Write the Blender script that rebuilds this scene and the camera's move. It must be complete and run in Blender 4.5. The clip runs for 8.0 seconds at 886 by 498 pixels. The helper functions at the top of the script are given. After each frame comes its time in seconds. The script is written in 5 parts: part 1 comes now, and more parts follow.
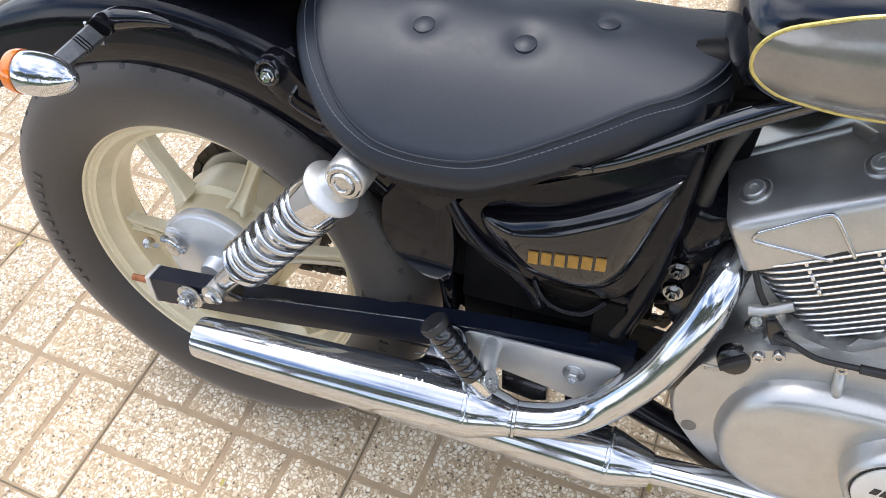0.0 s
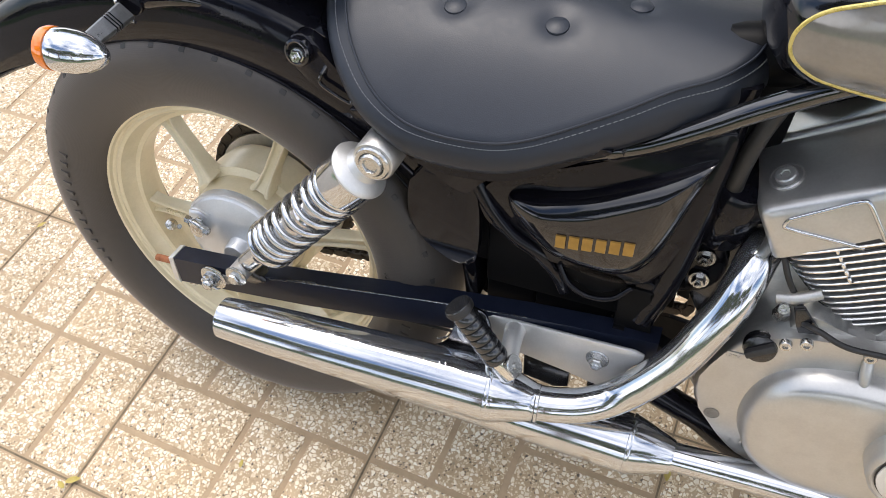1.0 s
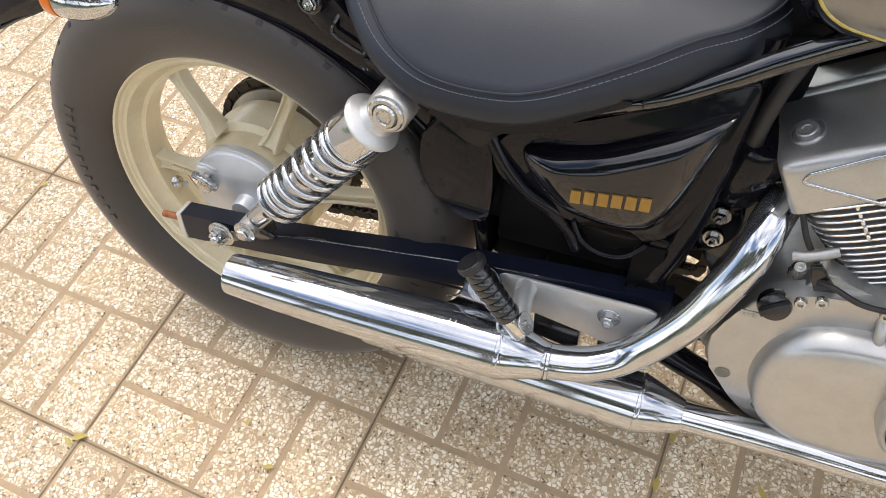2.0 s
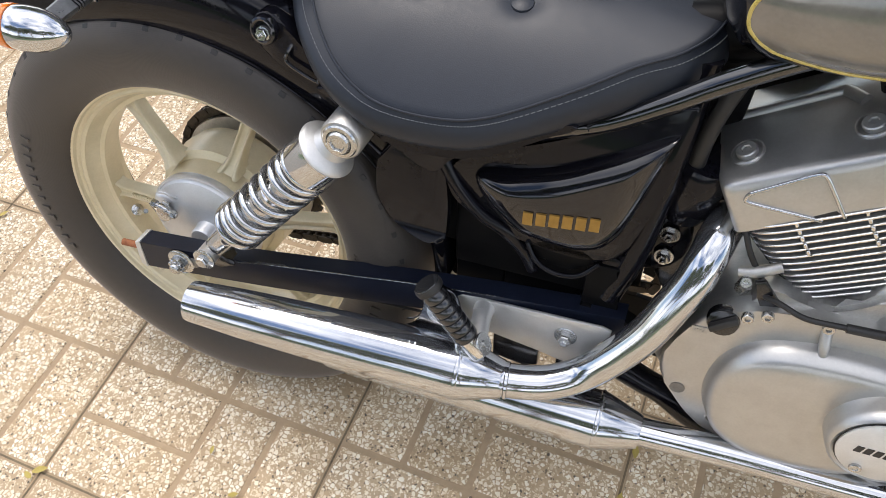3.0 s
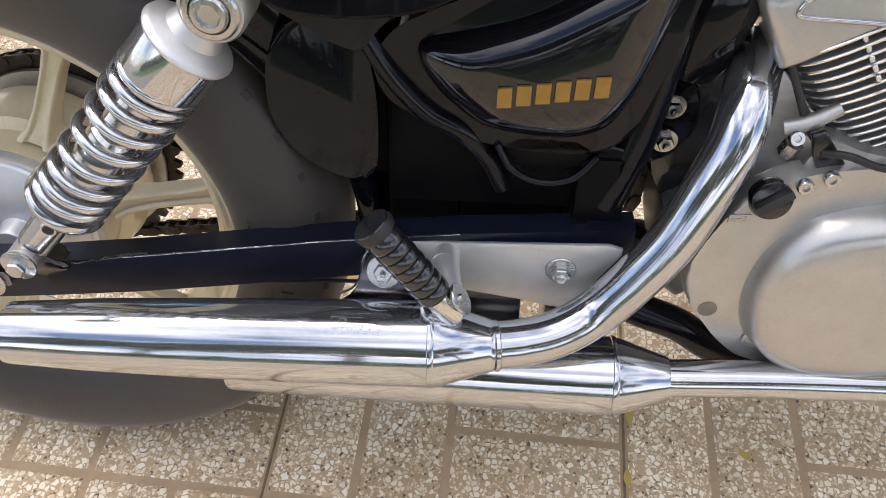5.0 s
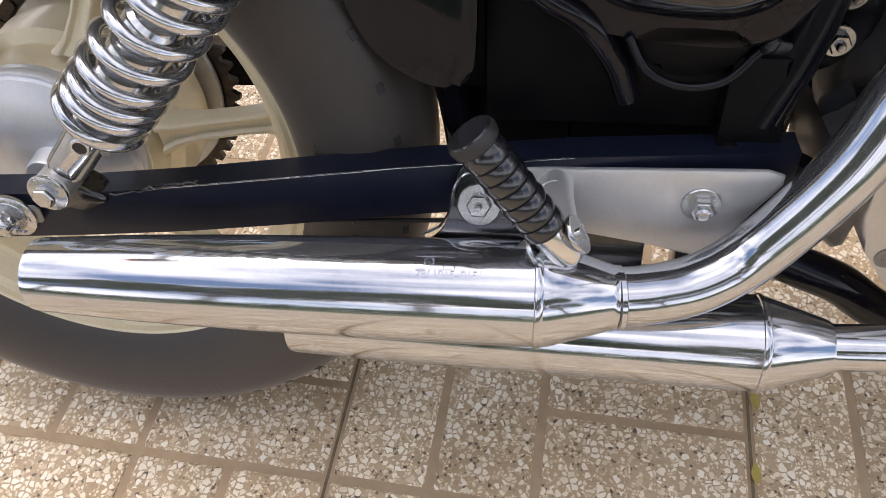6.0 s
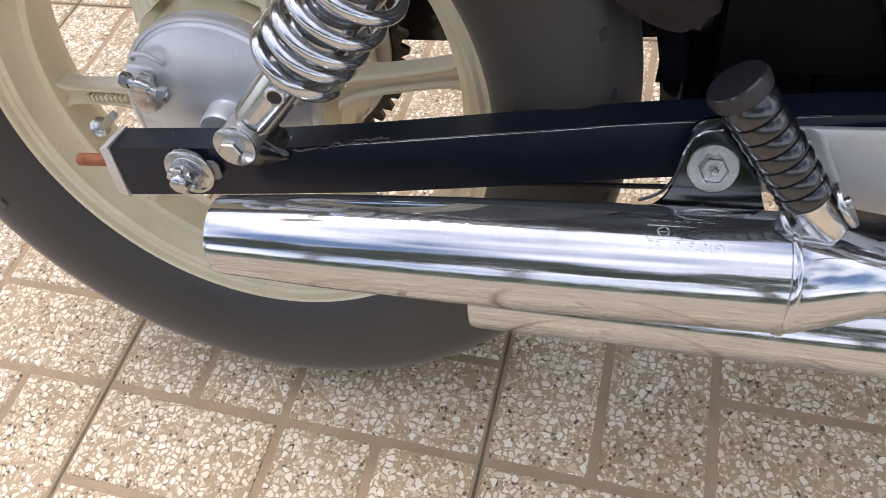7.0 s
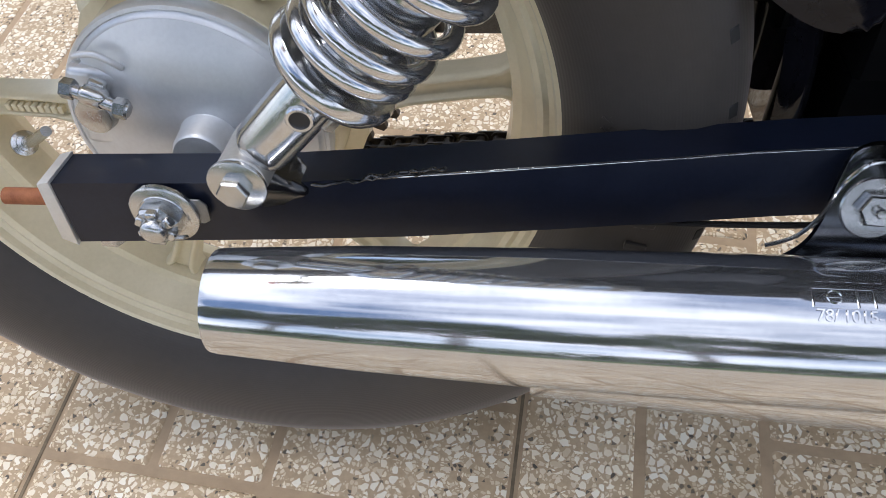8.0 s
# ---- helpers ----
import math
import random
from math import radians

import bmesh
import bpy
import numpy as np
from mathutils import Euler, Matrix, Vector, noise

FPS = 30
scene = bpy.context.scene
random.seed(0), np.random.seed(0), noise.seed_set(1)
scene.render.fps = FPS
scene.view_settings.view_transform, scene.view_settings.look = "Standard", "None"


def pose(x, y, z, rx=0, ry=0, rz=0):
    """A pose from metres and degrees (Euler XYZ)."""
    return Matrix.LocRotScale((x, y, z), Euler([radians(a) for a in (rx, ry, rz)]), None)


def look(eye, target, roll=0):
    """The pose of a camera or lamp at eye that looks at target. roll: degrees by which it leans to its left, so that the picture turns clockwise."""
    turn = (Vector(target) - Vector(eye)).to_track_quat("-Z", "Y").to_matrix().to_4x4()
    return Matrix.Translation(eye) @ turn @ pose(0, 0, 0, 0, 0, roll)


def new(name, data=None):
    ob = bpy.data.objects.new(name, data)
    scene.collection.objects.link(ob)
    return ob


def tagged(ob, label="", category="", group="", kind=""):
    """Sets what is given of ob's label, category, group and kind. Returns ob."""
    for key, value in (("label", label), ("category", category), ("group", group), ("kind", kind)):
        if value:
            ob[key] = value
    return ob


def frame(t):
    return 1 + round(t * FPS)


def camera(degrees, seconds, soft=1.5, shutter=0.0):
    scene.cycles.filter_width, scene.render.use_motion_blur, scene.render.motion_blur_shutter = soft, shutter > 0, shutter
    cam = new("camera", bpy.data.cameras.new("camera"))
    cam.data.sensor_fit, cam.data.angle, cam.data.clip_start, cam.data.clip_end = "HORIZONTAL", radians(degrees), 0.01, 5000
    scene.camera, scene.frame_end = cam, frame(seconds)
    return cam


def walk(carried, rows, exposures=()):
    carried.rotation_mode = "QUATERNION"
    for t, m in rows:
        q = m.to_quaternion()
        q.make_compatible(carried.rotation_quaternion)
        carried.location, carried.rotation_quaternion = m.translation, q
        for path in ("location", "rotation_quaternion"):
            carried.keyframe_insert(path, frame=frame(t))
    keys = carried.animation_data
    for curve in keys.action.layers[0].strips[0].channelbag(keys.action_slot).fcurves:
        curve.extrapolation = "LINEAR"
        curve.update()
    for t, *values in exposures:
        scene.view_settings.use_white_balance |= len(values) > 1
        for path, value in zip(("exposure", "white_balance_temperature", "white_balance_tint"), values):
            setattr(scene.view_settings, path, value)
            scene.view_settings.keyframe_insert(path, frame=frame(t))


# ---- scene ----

# ---------------------------------------------------------------- camera
cam = camera(60.36, 8.0, soft=0.5, shutter=0.05)
EXPO = 0.08
PATH = [
    (0, (0.5451, -0.4573, 1.1193), (0.2771, 0.0819, 0.3208), -7.80),
    (0.5, (0.5376, -0.4664, 1.1188), (0.2554, 0.0651, 0.3201), -8.29),
    (1, (0.5313, -0.4698, 1.1150), (0.2540, 0.0562, 0.3110), -8.03),
    (1.5, (0.5209, -0.4765, 1.1045), (0.2465, 0.0274, 0.2855), -8.50),
    (1.7, (0.5197, -0.4839, 1.0997), (0.2512, 0.0102, 0.2728), -7.87),
    (2.8, (0.5315, -0.4826, 1.1055), (0.2709, 0.0386, 0.2928), -7.60),
    (3, (0.5395, -0.4827, 1.1090), (0.2986, 0.0494, 0.2973), -5.79),
    (3.5, (0.5061, -0.4808, 1.1080), (0.3843, 0.0950, 0.2995), -2.51),
    (4, (0.4475, -0.4958, 1.0875), (0.4381, 0.1274, 0.3056), 1.39),
    (4.2, (0.4249, -0.4938, 1.0614), (0.4028, 0.1164, 0.2695), 1.27),
    (5.3, (0.4178, -0.4144, 0.8014), (0.3554, 0.1809, 0.0003), -1.84),
    (5.5, (0.4212, -0.4125, 0.7756), (0.3455, 0.1781, -0.0277), -3.24),
    (6, (0.3834, -0.4005, 0.7405), (0.2531, 0.1911, -0.0550), -6.21),
    (6.5, (0.3543, -0.3951, 0.7242), (0.1822, 0.1673, -0.0846), -8.95),
    (7, (0.2877, -0.3891, 0.7018), (0.0668, 0.1629, -0.1023), -12.08),
    (7.1, (0.2574, -0.3708, 0.6885), (0.0624, 0.1913, -0.1152), -9.30),
    (7.2, (0.2405, -0.3516, 0.6699), (0.0543, 0.2124, -0.1347), -8.35),
    (7.3, (0.2183, -0.3339, 0.6534), (0.0471, 0.2159, -0.1641), -8.07),
    (7.5, (0.1952, -0.3177, 0.6311), (0.0401, 0.2312, -0.1903), -8.55),
    (8, (0.1826, -0.3035, 0.6380), (0.0705, 0.2466, -0.1895), -5.09),
]
walk(cam, [(t, look(eye, target, roll)) for t, eye, target, roll in PATH],
     [(0, EXPO + 0.42, 6120, 13), (0.5, EXPO + 0.4, 6350, 13), (1.0, EXPO + 0.35, 6520, 13), (1.7, EXPO + 0.3, 6720, 13), (3.0, EXPO + 0.19, 6570, 13), (3.5, EXPO + 0.24, 6320, 13), (4.2, EXPO + 0.36, 6320, 14), (5.5, EXPO + 0.13, 6670, 17), (6.5, EXPO + 0.13, 6520, 19), (7.5, EXPO + 0.04, 6120, 15), (8.0, EXPO + 0.04, 6070, 14)])

# ---------------------------------------------------------------- light
SUN_EL, SUN_AZ = 66.0, 312.0
world = bpy.data.worlds.new("sky")
scene.world = world
world.use_nodes = True
wn = world.node_tree
sky = wn.nodes.new("ShaderNodeTexSky")
sky.sky_type = 'NISHITA'
sky.sun_disc = False
sky.sun_elevation = radians(SUN_EL)
sky.sun_rotation = radians(SUN_AZ)
sky.air_density, sky.dust_density, sky.ozone_density = 1.2, 0.8, 3.5
wn.nodes["Background"].inputs["Strength"].default_value = 0.15
# thin white cloud drifting over the whole sky
wc = wn.nodes.new("ShaderNodeTexCoord")
wm = wn.nodes.new("ShaderNodeMapping")
wm.inputs["Scale"].default_value = (1.0, 1.0, 2.2)
wm.inputs["Location"].default_value = (3.7, 1.3, 0.6)
wt = wn.nodes.new("ShaderNodeTexNoise")
wt.inputs["Scale"].default_value, wt.inputs["Detail"].default_value, wt.inputs["Roughness"].default_value = 1.7, 6.0, 0.5
wr = wn.nodes.new("ShaderNodeValToRGB")
wr.color_ramp.elements[0].position, wr.color_ramp.elements[0].color = 0.36, (0.0, 0.0, 0.0, 1)
wr.color_ramp.elements[1].position, wr.color_ramp.elements[1].color = 0.60, (0.95, 0.95, 0.95, 1)
wx = wn.nodes.new("ShaderNodeMix")
wx.data_type = 'RGBA'
wx.inputs[7].default_value = (12.6, 12.8, 13.2, 1)
wn.links.new(wc.outputs["Generated"], wm.inputs["Vector"])
wn.links.new(wm.outputs["Vector"], wt.inputs["Vector"])
wn.links.new(wt.outputs["Fac"], wr.inputs["Fac"])
wn.links.new(wr.outputs["Color"], wx.inputs[0])
wn.links.new(sky.outputs["Color"], wx.inputs[6])
wn.links.new(wx.outputs[2], wn.nodes["Background"].inputs["Color"])
lamp = bpy.data.lights.new("sun", 'SUN')
lamp.energy, lamp.angle, lamp.color = 1.4, radians(20), (1.0, 0.94, 0.86)
sun = new("sun", lamp)
sun.matrix_world = look((0, 0, 5), (0 - 5 * math.sin(radians(SUN_AZ)) / math.tan(radians(SUN_EL)), 0 - 5 * math.cos(radians(SUN_AZ)) / math.tan(radians(SUN_EL)), 0))


# ---------------------------------------------------------------- materials
def shader(name):
    m = bpy.data.materials.new(name)
    m.use_nodes = True
    n = m.node_tree
    return m, n, n.nodes["Principled BSDF"]


def node(n, kind, **inputs):
    x = n.nodes.new(kind)
    for key, value in inputs.items():
        x.inputs[key.replace("_", " ")].default_value = value
    return x


def coords(n, scale=1.0):
    c = n.nodes.new("ShaderNodeTexCoord")
    m = n.nodes.new("ShaderNodeMapping")
    m.inputs["Scale"].default_value = (scale, scale, scale) if not isinstance(scale, tuple) else scale
    n.links.new(c.outputs["Object"], m.inputs["Vector"])
    return m.outputs["Vector"]


def ramp(n, fac, stops):
    r = n.nodes.new("ShaderNodeValToRGB")
    el = r.color_ramp.elements
    while len(el) < len(stops):
        el.new(0.5)
    for e, (p, c) in zip(el, stops):
        e.position, e.color = p, (*c, 1) if len(c) == 3 else c
    n.links.new(fac, r.inputs["Fac"])
    return r.outputs["Color"]


def mix(n, fac, a, b):
    x = n.nodes.new("ShaderNodeMix")
    x.data_type = 'RGBA'
    for key, v in (("Factor", fac), ("A", a), ("B", b)):
        sock = [s for s in x.inputs if s.name == key and s.type == ('VALUE' if key == "Factor" else 'RGBA')][0]
        if isinstance(v, (float, int)):
            sock.default_value = v
        elif isinstance(v, tuple):
            sock.default_value = (*v, 1)
        else:
            n.links.new(v, sock)
    return [s for s in x.outputs if s.type == 'RGBA'][0]


def noise_fac(n, vec, scale, detail=3.0, rough=0.55):
    x = node(n, "ShaderNodeTexNoise", Scale=scale, Detail=detail, Roughness=rough)
    n.links.new(vec, x.inputs["Vector"])
    return x.outputs["Fac"]


def bumped(n, b, height, strength, distance):
    x = node(n, "ShaderNodeBump", Strength=strength, Distance=distance)
    n.links.new(height, x.inputs["Height"])
    n.links.new(x.outputs["Normal"], b.inputs["Normal"])


def surface(name, dark, light, rough=(0.3, 0.5), metal=0.0, scale=30.0, coat=0.0, bump=0.0, bump_scale=300.0, spec=0.5):
    """A surface with two scales of variation in colour, gloss and relief."""
    m, n, b = shader(name)
    v = coords(n)
    big, fine = noise_fac(n, v, scale, 4.0), noise_fac(n, v, scale * 9, 3.0)
    tone = mix(n, 0.35, big, fine)
    n.links.new(ramp(n, tone, ((0.32, dark), (0.68, light))), b.inputs["Base Color"])
    n.links.new(ramp(n, tone, ((0.3, (rough[0],) * 3), (0.7, (rough[1],) * 3))), b.inputs["Roughness"])
    b.inputs["Metallic"].default_value = metal
    b.inputs["Coat Weight"].default_value = coat
    b.inputs["Coat Roughness"].default_value = 0.03
    b.inputs["Specular IOR Level"].default_value = spec
    if bump:
        bumped(n, b, noise_fac(n, v, bump_scale, 3.0), bump, 0.0006)
    return m


CHROME = surface("chrome", (0.52, 0.535, 0.555), (0.61, 0.62, 0.635), (0.055, 0.11), 0.93, 40, bump=0.02, bump_scale=60)
SHOCK_CHROME = surface("dull_chrome", (0.50, 0.51, 0.52), (0.62, 0.63, 0.64), (0.10, 0.20), 0.93, 70, bump=0.05, bump_scale=350)
CHROME_WORN = surface("worn_chrome", (0.62, 0.62, 0.61), (0.80, 0.80, 0.79), (0.10, 0.24), 1.0, 60, bump=0.05, bump_scale=400)
ZINC = surface("zinc_plated_steel", (0.44, 0.445, 0.44), (0.60, 0.605, 0.60), (0.18, 0.30), 0.95, 60)
STEEL_DARK = surface("oily_dark_steel", (0.022, 0.018, 0.015), (0.09, 0.075, 0.06), (0.35, 0.6), 0.7, 120, bump=0.15)
BLACK = surface("gloss_black_paint", (0.0055, 0.0055, 0.0080), (0.0085, 0.0085, 0.0120), (0.04, 0.08), 0.0, 20, coat=0.0, spec=0.24)
BLACK_SATIN = surface("worn_black_paint", (0.006, 0.006, 0.0075), (0.012, 0.012, 0.014), (0.14, 0.26), 0.0, 45, coat=0.5, bump=0.03)
# dusty inner paint, darkened in its colour for the shade of the recesses
BLACK_DULL = surface("dull_dusty_shaded_black_paint", (0.003, 0.003, 0.004), (0.006, 0.006, 0.006), (0.34, 0.55), 0.0, 60, bump=0.06, spec=0.1)
PALE_PLATE = surface("pale_green_plate", (0.42, 0.47, 0.36), (0.52, 0.57, 0.45), (0.3, 0.45), 0.2, 50)
# chrome darkened in its base colour to stand for a dark reflection
CHROME_DARK_REFLECTION = surface("chrome_dark_reflection", (0.10, 0.105, 0.115), (0.16, 0.165, 0.175), (0.10, 0.20), 1.0, 60, bump=0.05)
RAIL_BLACK = surface("mirror_black_enamel", (0.0045, 0.0045, 0.0060), (0.0070, 0.0070, 0.0090), (0.04, 0.08), 0.0, 20, coat=1.0, spec=0.6)
BLACK_GLOSS = surface("polished_black_paint", (0.0045, 0.0045, 0.0068), (0.0070, 0.0070, 0.0100), (0.04, 0.09), 0.0, 20, coat=0.4, spec=0.45)
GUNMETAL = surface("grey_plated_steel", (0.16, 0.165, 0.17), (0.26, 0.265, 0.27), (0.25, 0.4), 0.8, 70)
PLASTIC = surface("black_plastic", (0.012, 0.012, 0.012), (0.026, 0.025, 0.025), (0.38, 0.55), 0.0, 80, bump=0.1)
RUBBER = surface("black_rubber", (0.012, 0.012, 0.012), (0.028, 0.027, 0.026), (0.45, 0.62), 0.0, 70, bump=0.1)
SILVER = surface("silver_paint_on_aluminium", (0.46, 0.455, 0.44), (0.55, 0.545, 0.525), (0.28, 0.40), 0.75, 40, coat=0.25, bump=0.05, bump_scale=700)
ALLOY = surface("bare_cast_aluminium", (0.46, 0.455, 0.44), (0.64, 0.63, 0.60), (0.36, 0.55), 0.85, 60, bump=0.2, bump_scale=500)
BRACKET = surface("brushed_aluminium_plate", (0.60, 0.60, 0.59), (0.70, 0.70, 0.69), (0.40, 0.52), 0.75, 50, bump=0.06, bump_scale=800)
BRAKE_PLATE = surface("grey_brake_plate_paint", (0.60, 0.615, 0.63), (0.70, 0.715, 0.73), (0.30, 0.42), 0.5, 40, coat=0.2, bump=0.05, bump_scale=700)
CHAMPAGNE = surface("champagne_wheel_paint", (0.64, 0.565, 0.38), (0.74, 0.66, 0.465), (0.30, 0.45), 0.15, 35, coat=0.3, bump=0.06, bump_scale=600)
CYL_BLACK = surface("dark_grey_cylinder_paint", (0.20, 0.20, 0.20), (0.29, 0.29, 0.285), (0.40, 0.55), 0.2, 60, bump=0.1)
FIN_EDGE = surface("polished_fin_edge", (0.66, 0.66, 0.64), (0.82, 0.82, 0.80), (0.16, 0.30), 1.0, 90, bump=0.06)
GREY_PAINT = surface("grey_tank_panel_paint", (0.19, 0.18, 0.165), (0.24, 0.225, 0.205), (0.12, 0.22), 0.35, 30, coat=0.9)
GOLD = surface("gold_transfer", (0.27, 0.155, 0.030), (0.36, 0.21, 0.045), (0.30, 0.42), 0.35, 120)
GOLD_LINE = surface("gold_pinstripe", (0.52, 0.42, 0.10), (0.62, 0.50, 0.15), (0.22, 0.35), 0.2, 120, coat=0.5)
AMBER = surface("amber_lens", (0.75, 0.16, 0.01), (0.85, 0.22, 0.02), (0.06, 0.12), 0.0, 40, coat=0.8)
RED = surface("red_lens", (0.40, 0.012, 0.01), (0.50, 0.02, 0.015), (0.06, 0.12), 0.0, 40, coat=0.8)
RUST = surface("rusty_thread", (0.22, 0.07, 0.025), (0.42, 0.16, 0.07), (0.6, 0.8), 0.2, 160, bump=0.4)
THREAD = surface("dark_stitching_thread", (0.11, 0.115, 0.12), (0.18, 0.185, 0.19), (0.6, 0.8), 0.0, 200)


def vinyl():
    m, n, b = shader("black_grained_vinyl")
    v = coords(n)
    tone = mix(n, 0.4, noise_fac(n, v, 9.0, 4.0), noise_fac(n, v, 160.0, 2.0))
    n.links.new(ramp(n, tone, ((0.3, (0.008, 0.011, 0.018)), (0.7, (0.013, 0.0175, 0.027)))), b.inputs["Base Color"])
    n.links.new(ramp(n, tone, ((0.3, (0.40,) * 3), (0.7, (0.52,) * 3))), b.inputs["Roughness"])
    b.inputs["Specular IOR Level"].default_value = 0.5
    cell = node(n, "ShaderNodeTexVoronoi", Scale=900.0)
    n.links.new(v, cell.inputs["Vector"])
    bumped(n, b, cell.outputs["Distance"], 0.10, 0.0005)
    return m


VINYL = vinyl()


WZ = 0.302


def tyre_rubber():
    """Black rubber with a film of dust and fine moulded rings round the axle."""
    m, n, b = shader("dusty_tyre_rubber")
    v = coords(n)
    tone = mix(n, 0.3, noise_fac(n, v, 7.0, 5.0), noise_fac(n, v, 130.0, 3.0))
    n.links.new(ramp(n, tone, ((0.3, (0.029, 0.0245, 0.021)), (0.7, (0.051, 0.044, 0.038)))), b.inputs["Base Color"])
    n.links.new(ramp(n, tone, ((0.3, (0.45,) * 3), (0.7, (0.60,) * 3))), b.inputs["Roughness"])
    b.inputs["Sheen Weight"].default_value = 0.4
    b.inputs["Sheen Roughness"].default_value = 0.45
    b.inputs["Sheen Tint"].default_value = (0.80, 0.70, 0.62, 1)
    centre = n.nodes.new("ShaderNodeVectorMath")
    centre.operation = 'SUBTRACT'
    centre.inputs[1].default_value = (0.0, 0.0, WZ)
    n.links.new(v, centre.inputs[0])
    wave = node(n, "ShaderNodeTexWave", Scale=190.0, Distortion=0.0)
    wave.wave_type, wave.rings_direction = 'RINGS', 'Y'
    n.links.new(centre.outputs[0], wave.inputs["Vector"])
    bumped(n, b, mix(n, 0.55, wave.outputs["Color"], noise_fac(n, v, 420.0, 3.0)), 0.16, 0.0006)
    return m


TYRE = tyre_rubber()
DUSTY_EDGE = surface("dusty_rubber_edge", (0.16, 0.14, 0.12), (0.24, 0.215, 0.19), (0.6, 0.8), 0.0, 90)
CAP_RUBBER = surface("smooth_shiny_rubber", (0.010, 0.011, 0.013), (0.018, 0.019, 0.022), (0.16, 0.26), 0.0, 60, coat=0.7)
ARM_PAINT = surface("dark_navy_black_paint", (0.006, 0.0085, 0.018), (0.011, 0.015, 0.029), (0.28, 0.40), 0.0, 45, coat=0.12, bump=0.03, spec=0.3)


def terrazzo():
    """Cream and grey marble chips in tan cement, worn; each block a little different."""
    m, n, b = shader("terrazzo_block")
    geo = n.nodes.new("ShaderNodeNewGeometry")
    info = n.nodes.new("ShaderNodeObjectInfo")
    v = geo.outputs["Position"]
    warp = node(n, "ShaderNodeTexNoise", Scale=90.0, Detail=2.0)
    n.links.new(v, warp.inputs["Vector"])
    add = n.nodes.new("ShaderNodeVectorMath")
    add.operation = 'MULTIPLY_ADD'
    add.inputs[1].default_value = (0.006, 0.006, 0.006)
    n.links.new(warp.outputs["Color"], add.inputs[0])
    n.links.new(v, add.inputs[2])

    def chips(scale, size, keep):
        cell = node(n, "ShaderNodeTexVoronoi", Scale=scale, Randomness=1.0)
        n.links.new(add.outputs[0], cell.inputs["Vector"])
        edge = node(n, "ShaderNodeTexVoronoi", Scale=scale, Randomness=1.0)
        edge.feature = 'DISTANCE_TO_EDGE'
        n.links.new(add.outputs[0], edge.inputs["Vector"])
        hit = ramp(n, edge.outputs["Distance"], ((size, (0, 0, 0)), (size + 0.02, (1, 1, 1))))
        part_of = n.nodes.new("ShaderNodeSeparateColor")
        n.links.new(cell.outputs["Color"], part_of.inputs["Color"])
        kept = n.nodes.new("ShaderNodeMath")
        kept.operation = 'LESS_THAN'
        kept.inputs[1].default_value = keep
        n.links.new(part_of.outputs["Green"], kept.inputs[0])
        both = n.nodes.new("ShaderNodeMath")
        both.operation = 'MULTIPLY'
        n.links.new(hit, both.inputs[0])
        n.links.new(kept.outputs[0], both.inputs[1])
        return both.outputs[0], part_of

    cement = ramp(n, mix(n, 0.5, noise_fac(n, v, 11.0, 4.0), noise_fac(n, v, 260.0, 3.0)),
                  ((0.28, (0.39, 0.28, 0.165)), (0.72, (0.57, 0.42, 0.258))))
    small, small_tone = chips(290.0, 0.10, 0.56)
    small_col = ramp(n, small_tone.outputs["Red"], ((0.0, (0.07, 0.06, 0.045)), (0.14, (0.15, 0.12, 0.085)), (0.22, (0.66, 0.53, 0.35)), (1.0, (0.88, 0.78, 0.57))))
    col = mix(n, small, cement, small_col)
    large, large_tone = chips(148.0, 0.115, 0.56)
    large_col = ramp(n, large_tone.outputs["Red"], ((0.0, (0.64, 0.51, 0.335)), (0.25, (0.86, 0.77, 0.60)), (1.0, (0.94, 0.89, 0.76))))
    col = mix(n, large, col, large_col)
    dust = ramp(n, noise_fac(n, v, 23.0, 5.0, 0.7), ((0.42, (0.0, 0.0, 0.0)), (0.66, (0.24, 0.24, 0.24))))
    col = mix(n, dust, col, (0.60, 0.445, 0.275))
    dirt = ramp(n, noise_fac(n, v, 5.0, 5.0, 0.65), ((0.40, (0.86, 0.82, 0.76)), (0.62, (1.0, 1.0, 1.0))))
    mult = n.nodes.new("ShaderNodeMix")
    mult.data_type, mult.blend_type = 'RGBA', 'MULTIPLY'
    mult.inputs[0].default_value = 0.8
    n.links.new(col, mult.inputs[6])
    n.links.new(dirt, mult.inputs[7])
    hsv = n.nodes.new("ShaderNodeHueSaturation")
    val = n.nodes.new("ShaderNodeMapRange")
    val.inputs["To Min"].default_value, val.inputs["To Max"].default_value = 0.90, 1.08
    n.links.new(info.outputs["Random"], val.inputs["Value"])
    n.links.new(val.outputs[0], hsv.inputs["Value"])
    n.links.new(mult.outputs[2], hsv.inputs["Color"])
    n.links.new(hsv.outputs["Color"], b.inputs["Base Color"])
    b.inputs["Roughness"].default_value = 0.62
    bumped(n, b, mix(n, 0.5, small, large), 0.25, 0.0008)
    return m


TERRAZZO = terrazzo()
CEMENT = surface("sandy_joint_cement", (0.35, 0.25, 0.152), (0.47, 0.345, 0.215), (0.8, 0.95), 0.0, 14, bump=0.6, bump_scale=220)
DIRT_LINE = surface("dirty_tile_gap", (0.11, 0.083, 0.050), (0.26, 0.20, 0.125), (0.85, 0.98), 0.0, 25, bump=0.8, bump_scale=200)
CONCRETE = surface("worn_concrete", (0.24, 0.21, 0.17), (0.36, 0.32, 0.26), (0.75, 0.92), 0.0, 8, bump=0.4, bump_scale=150)
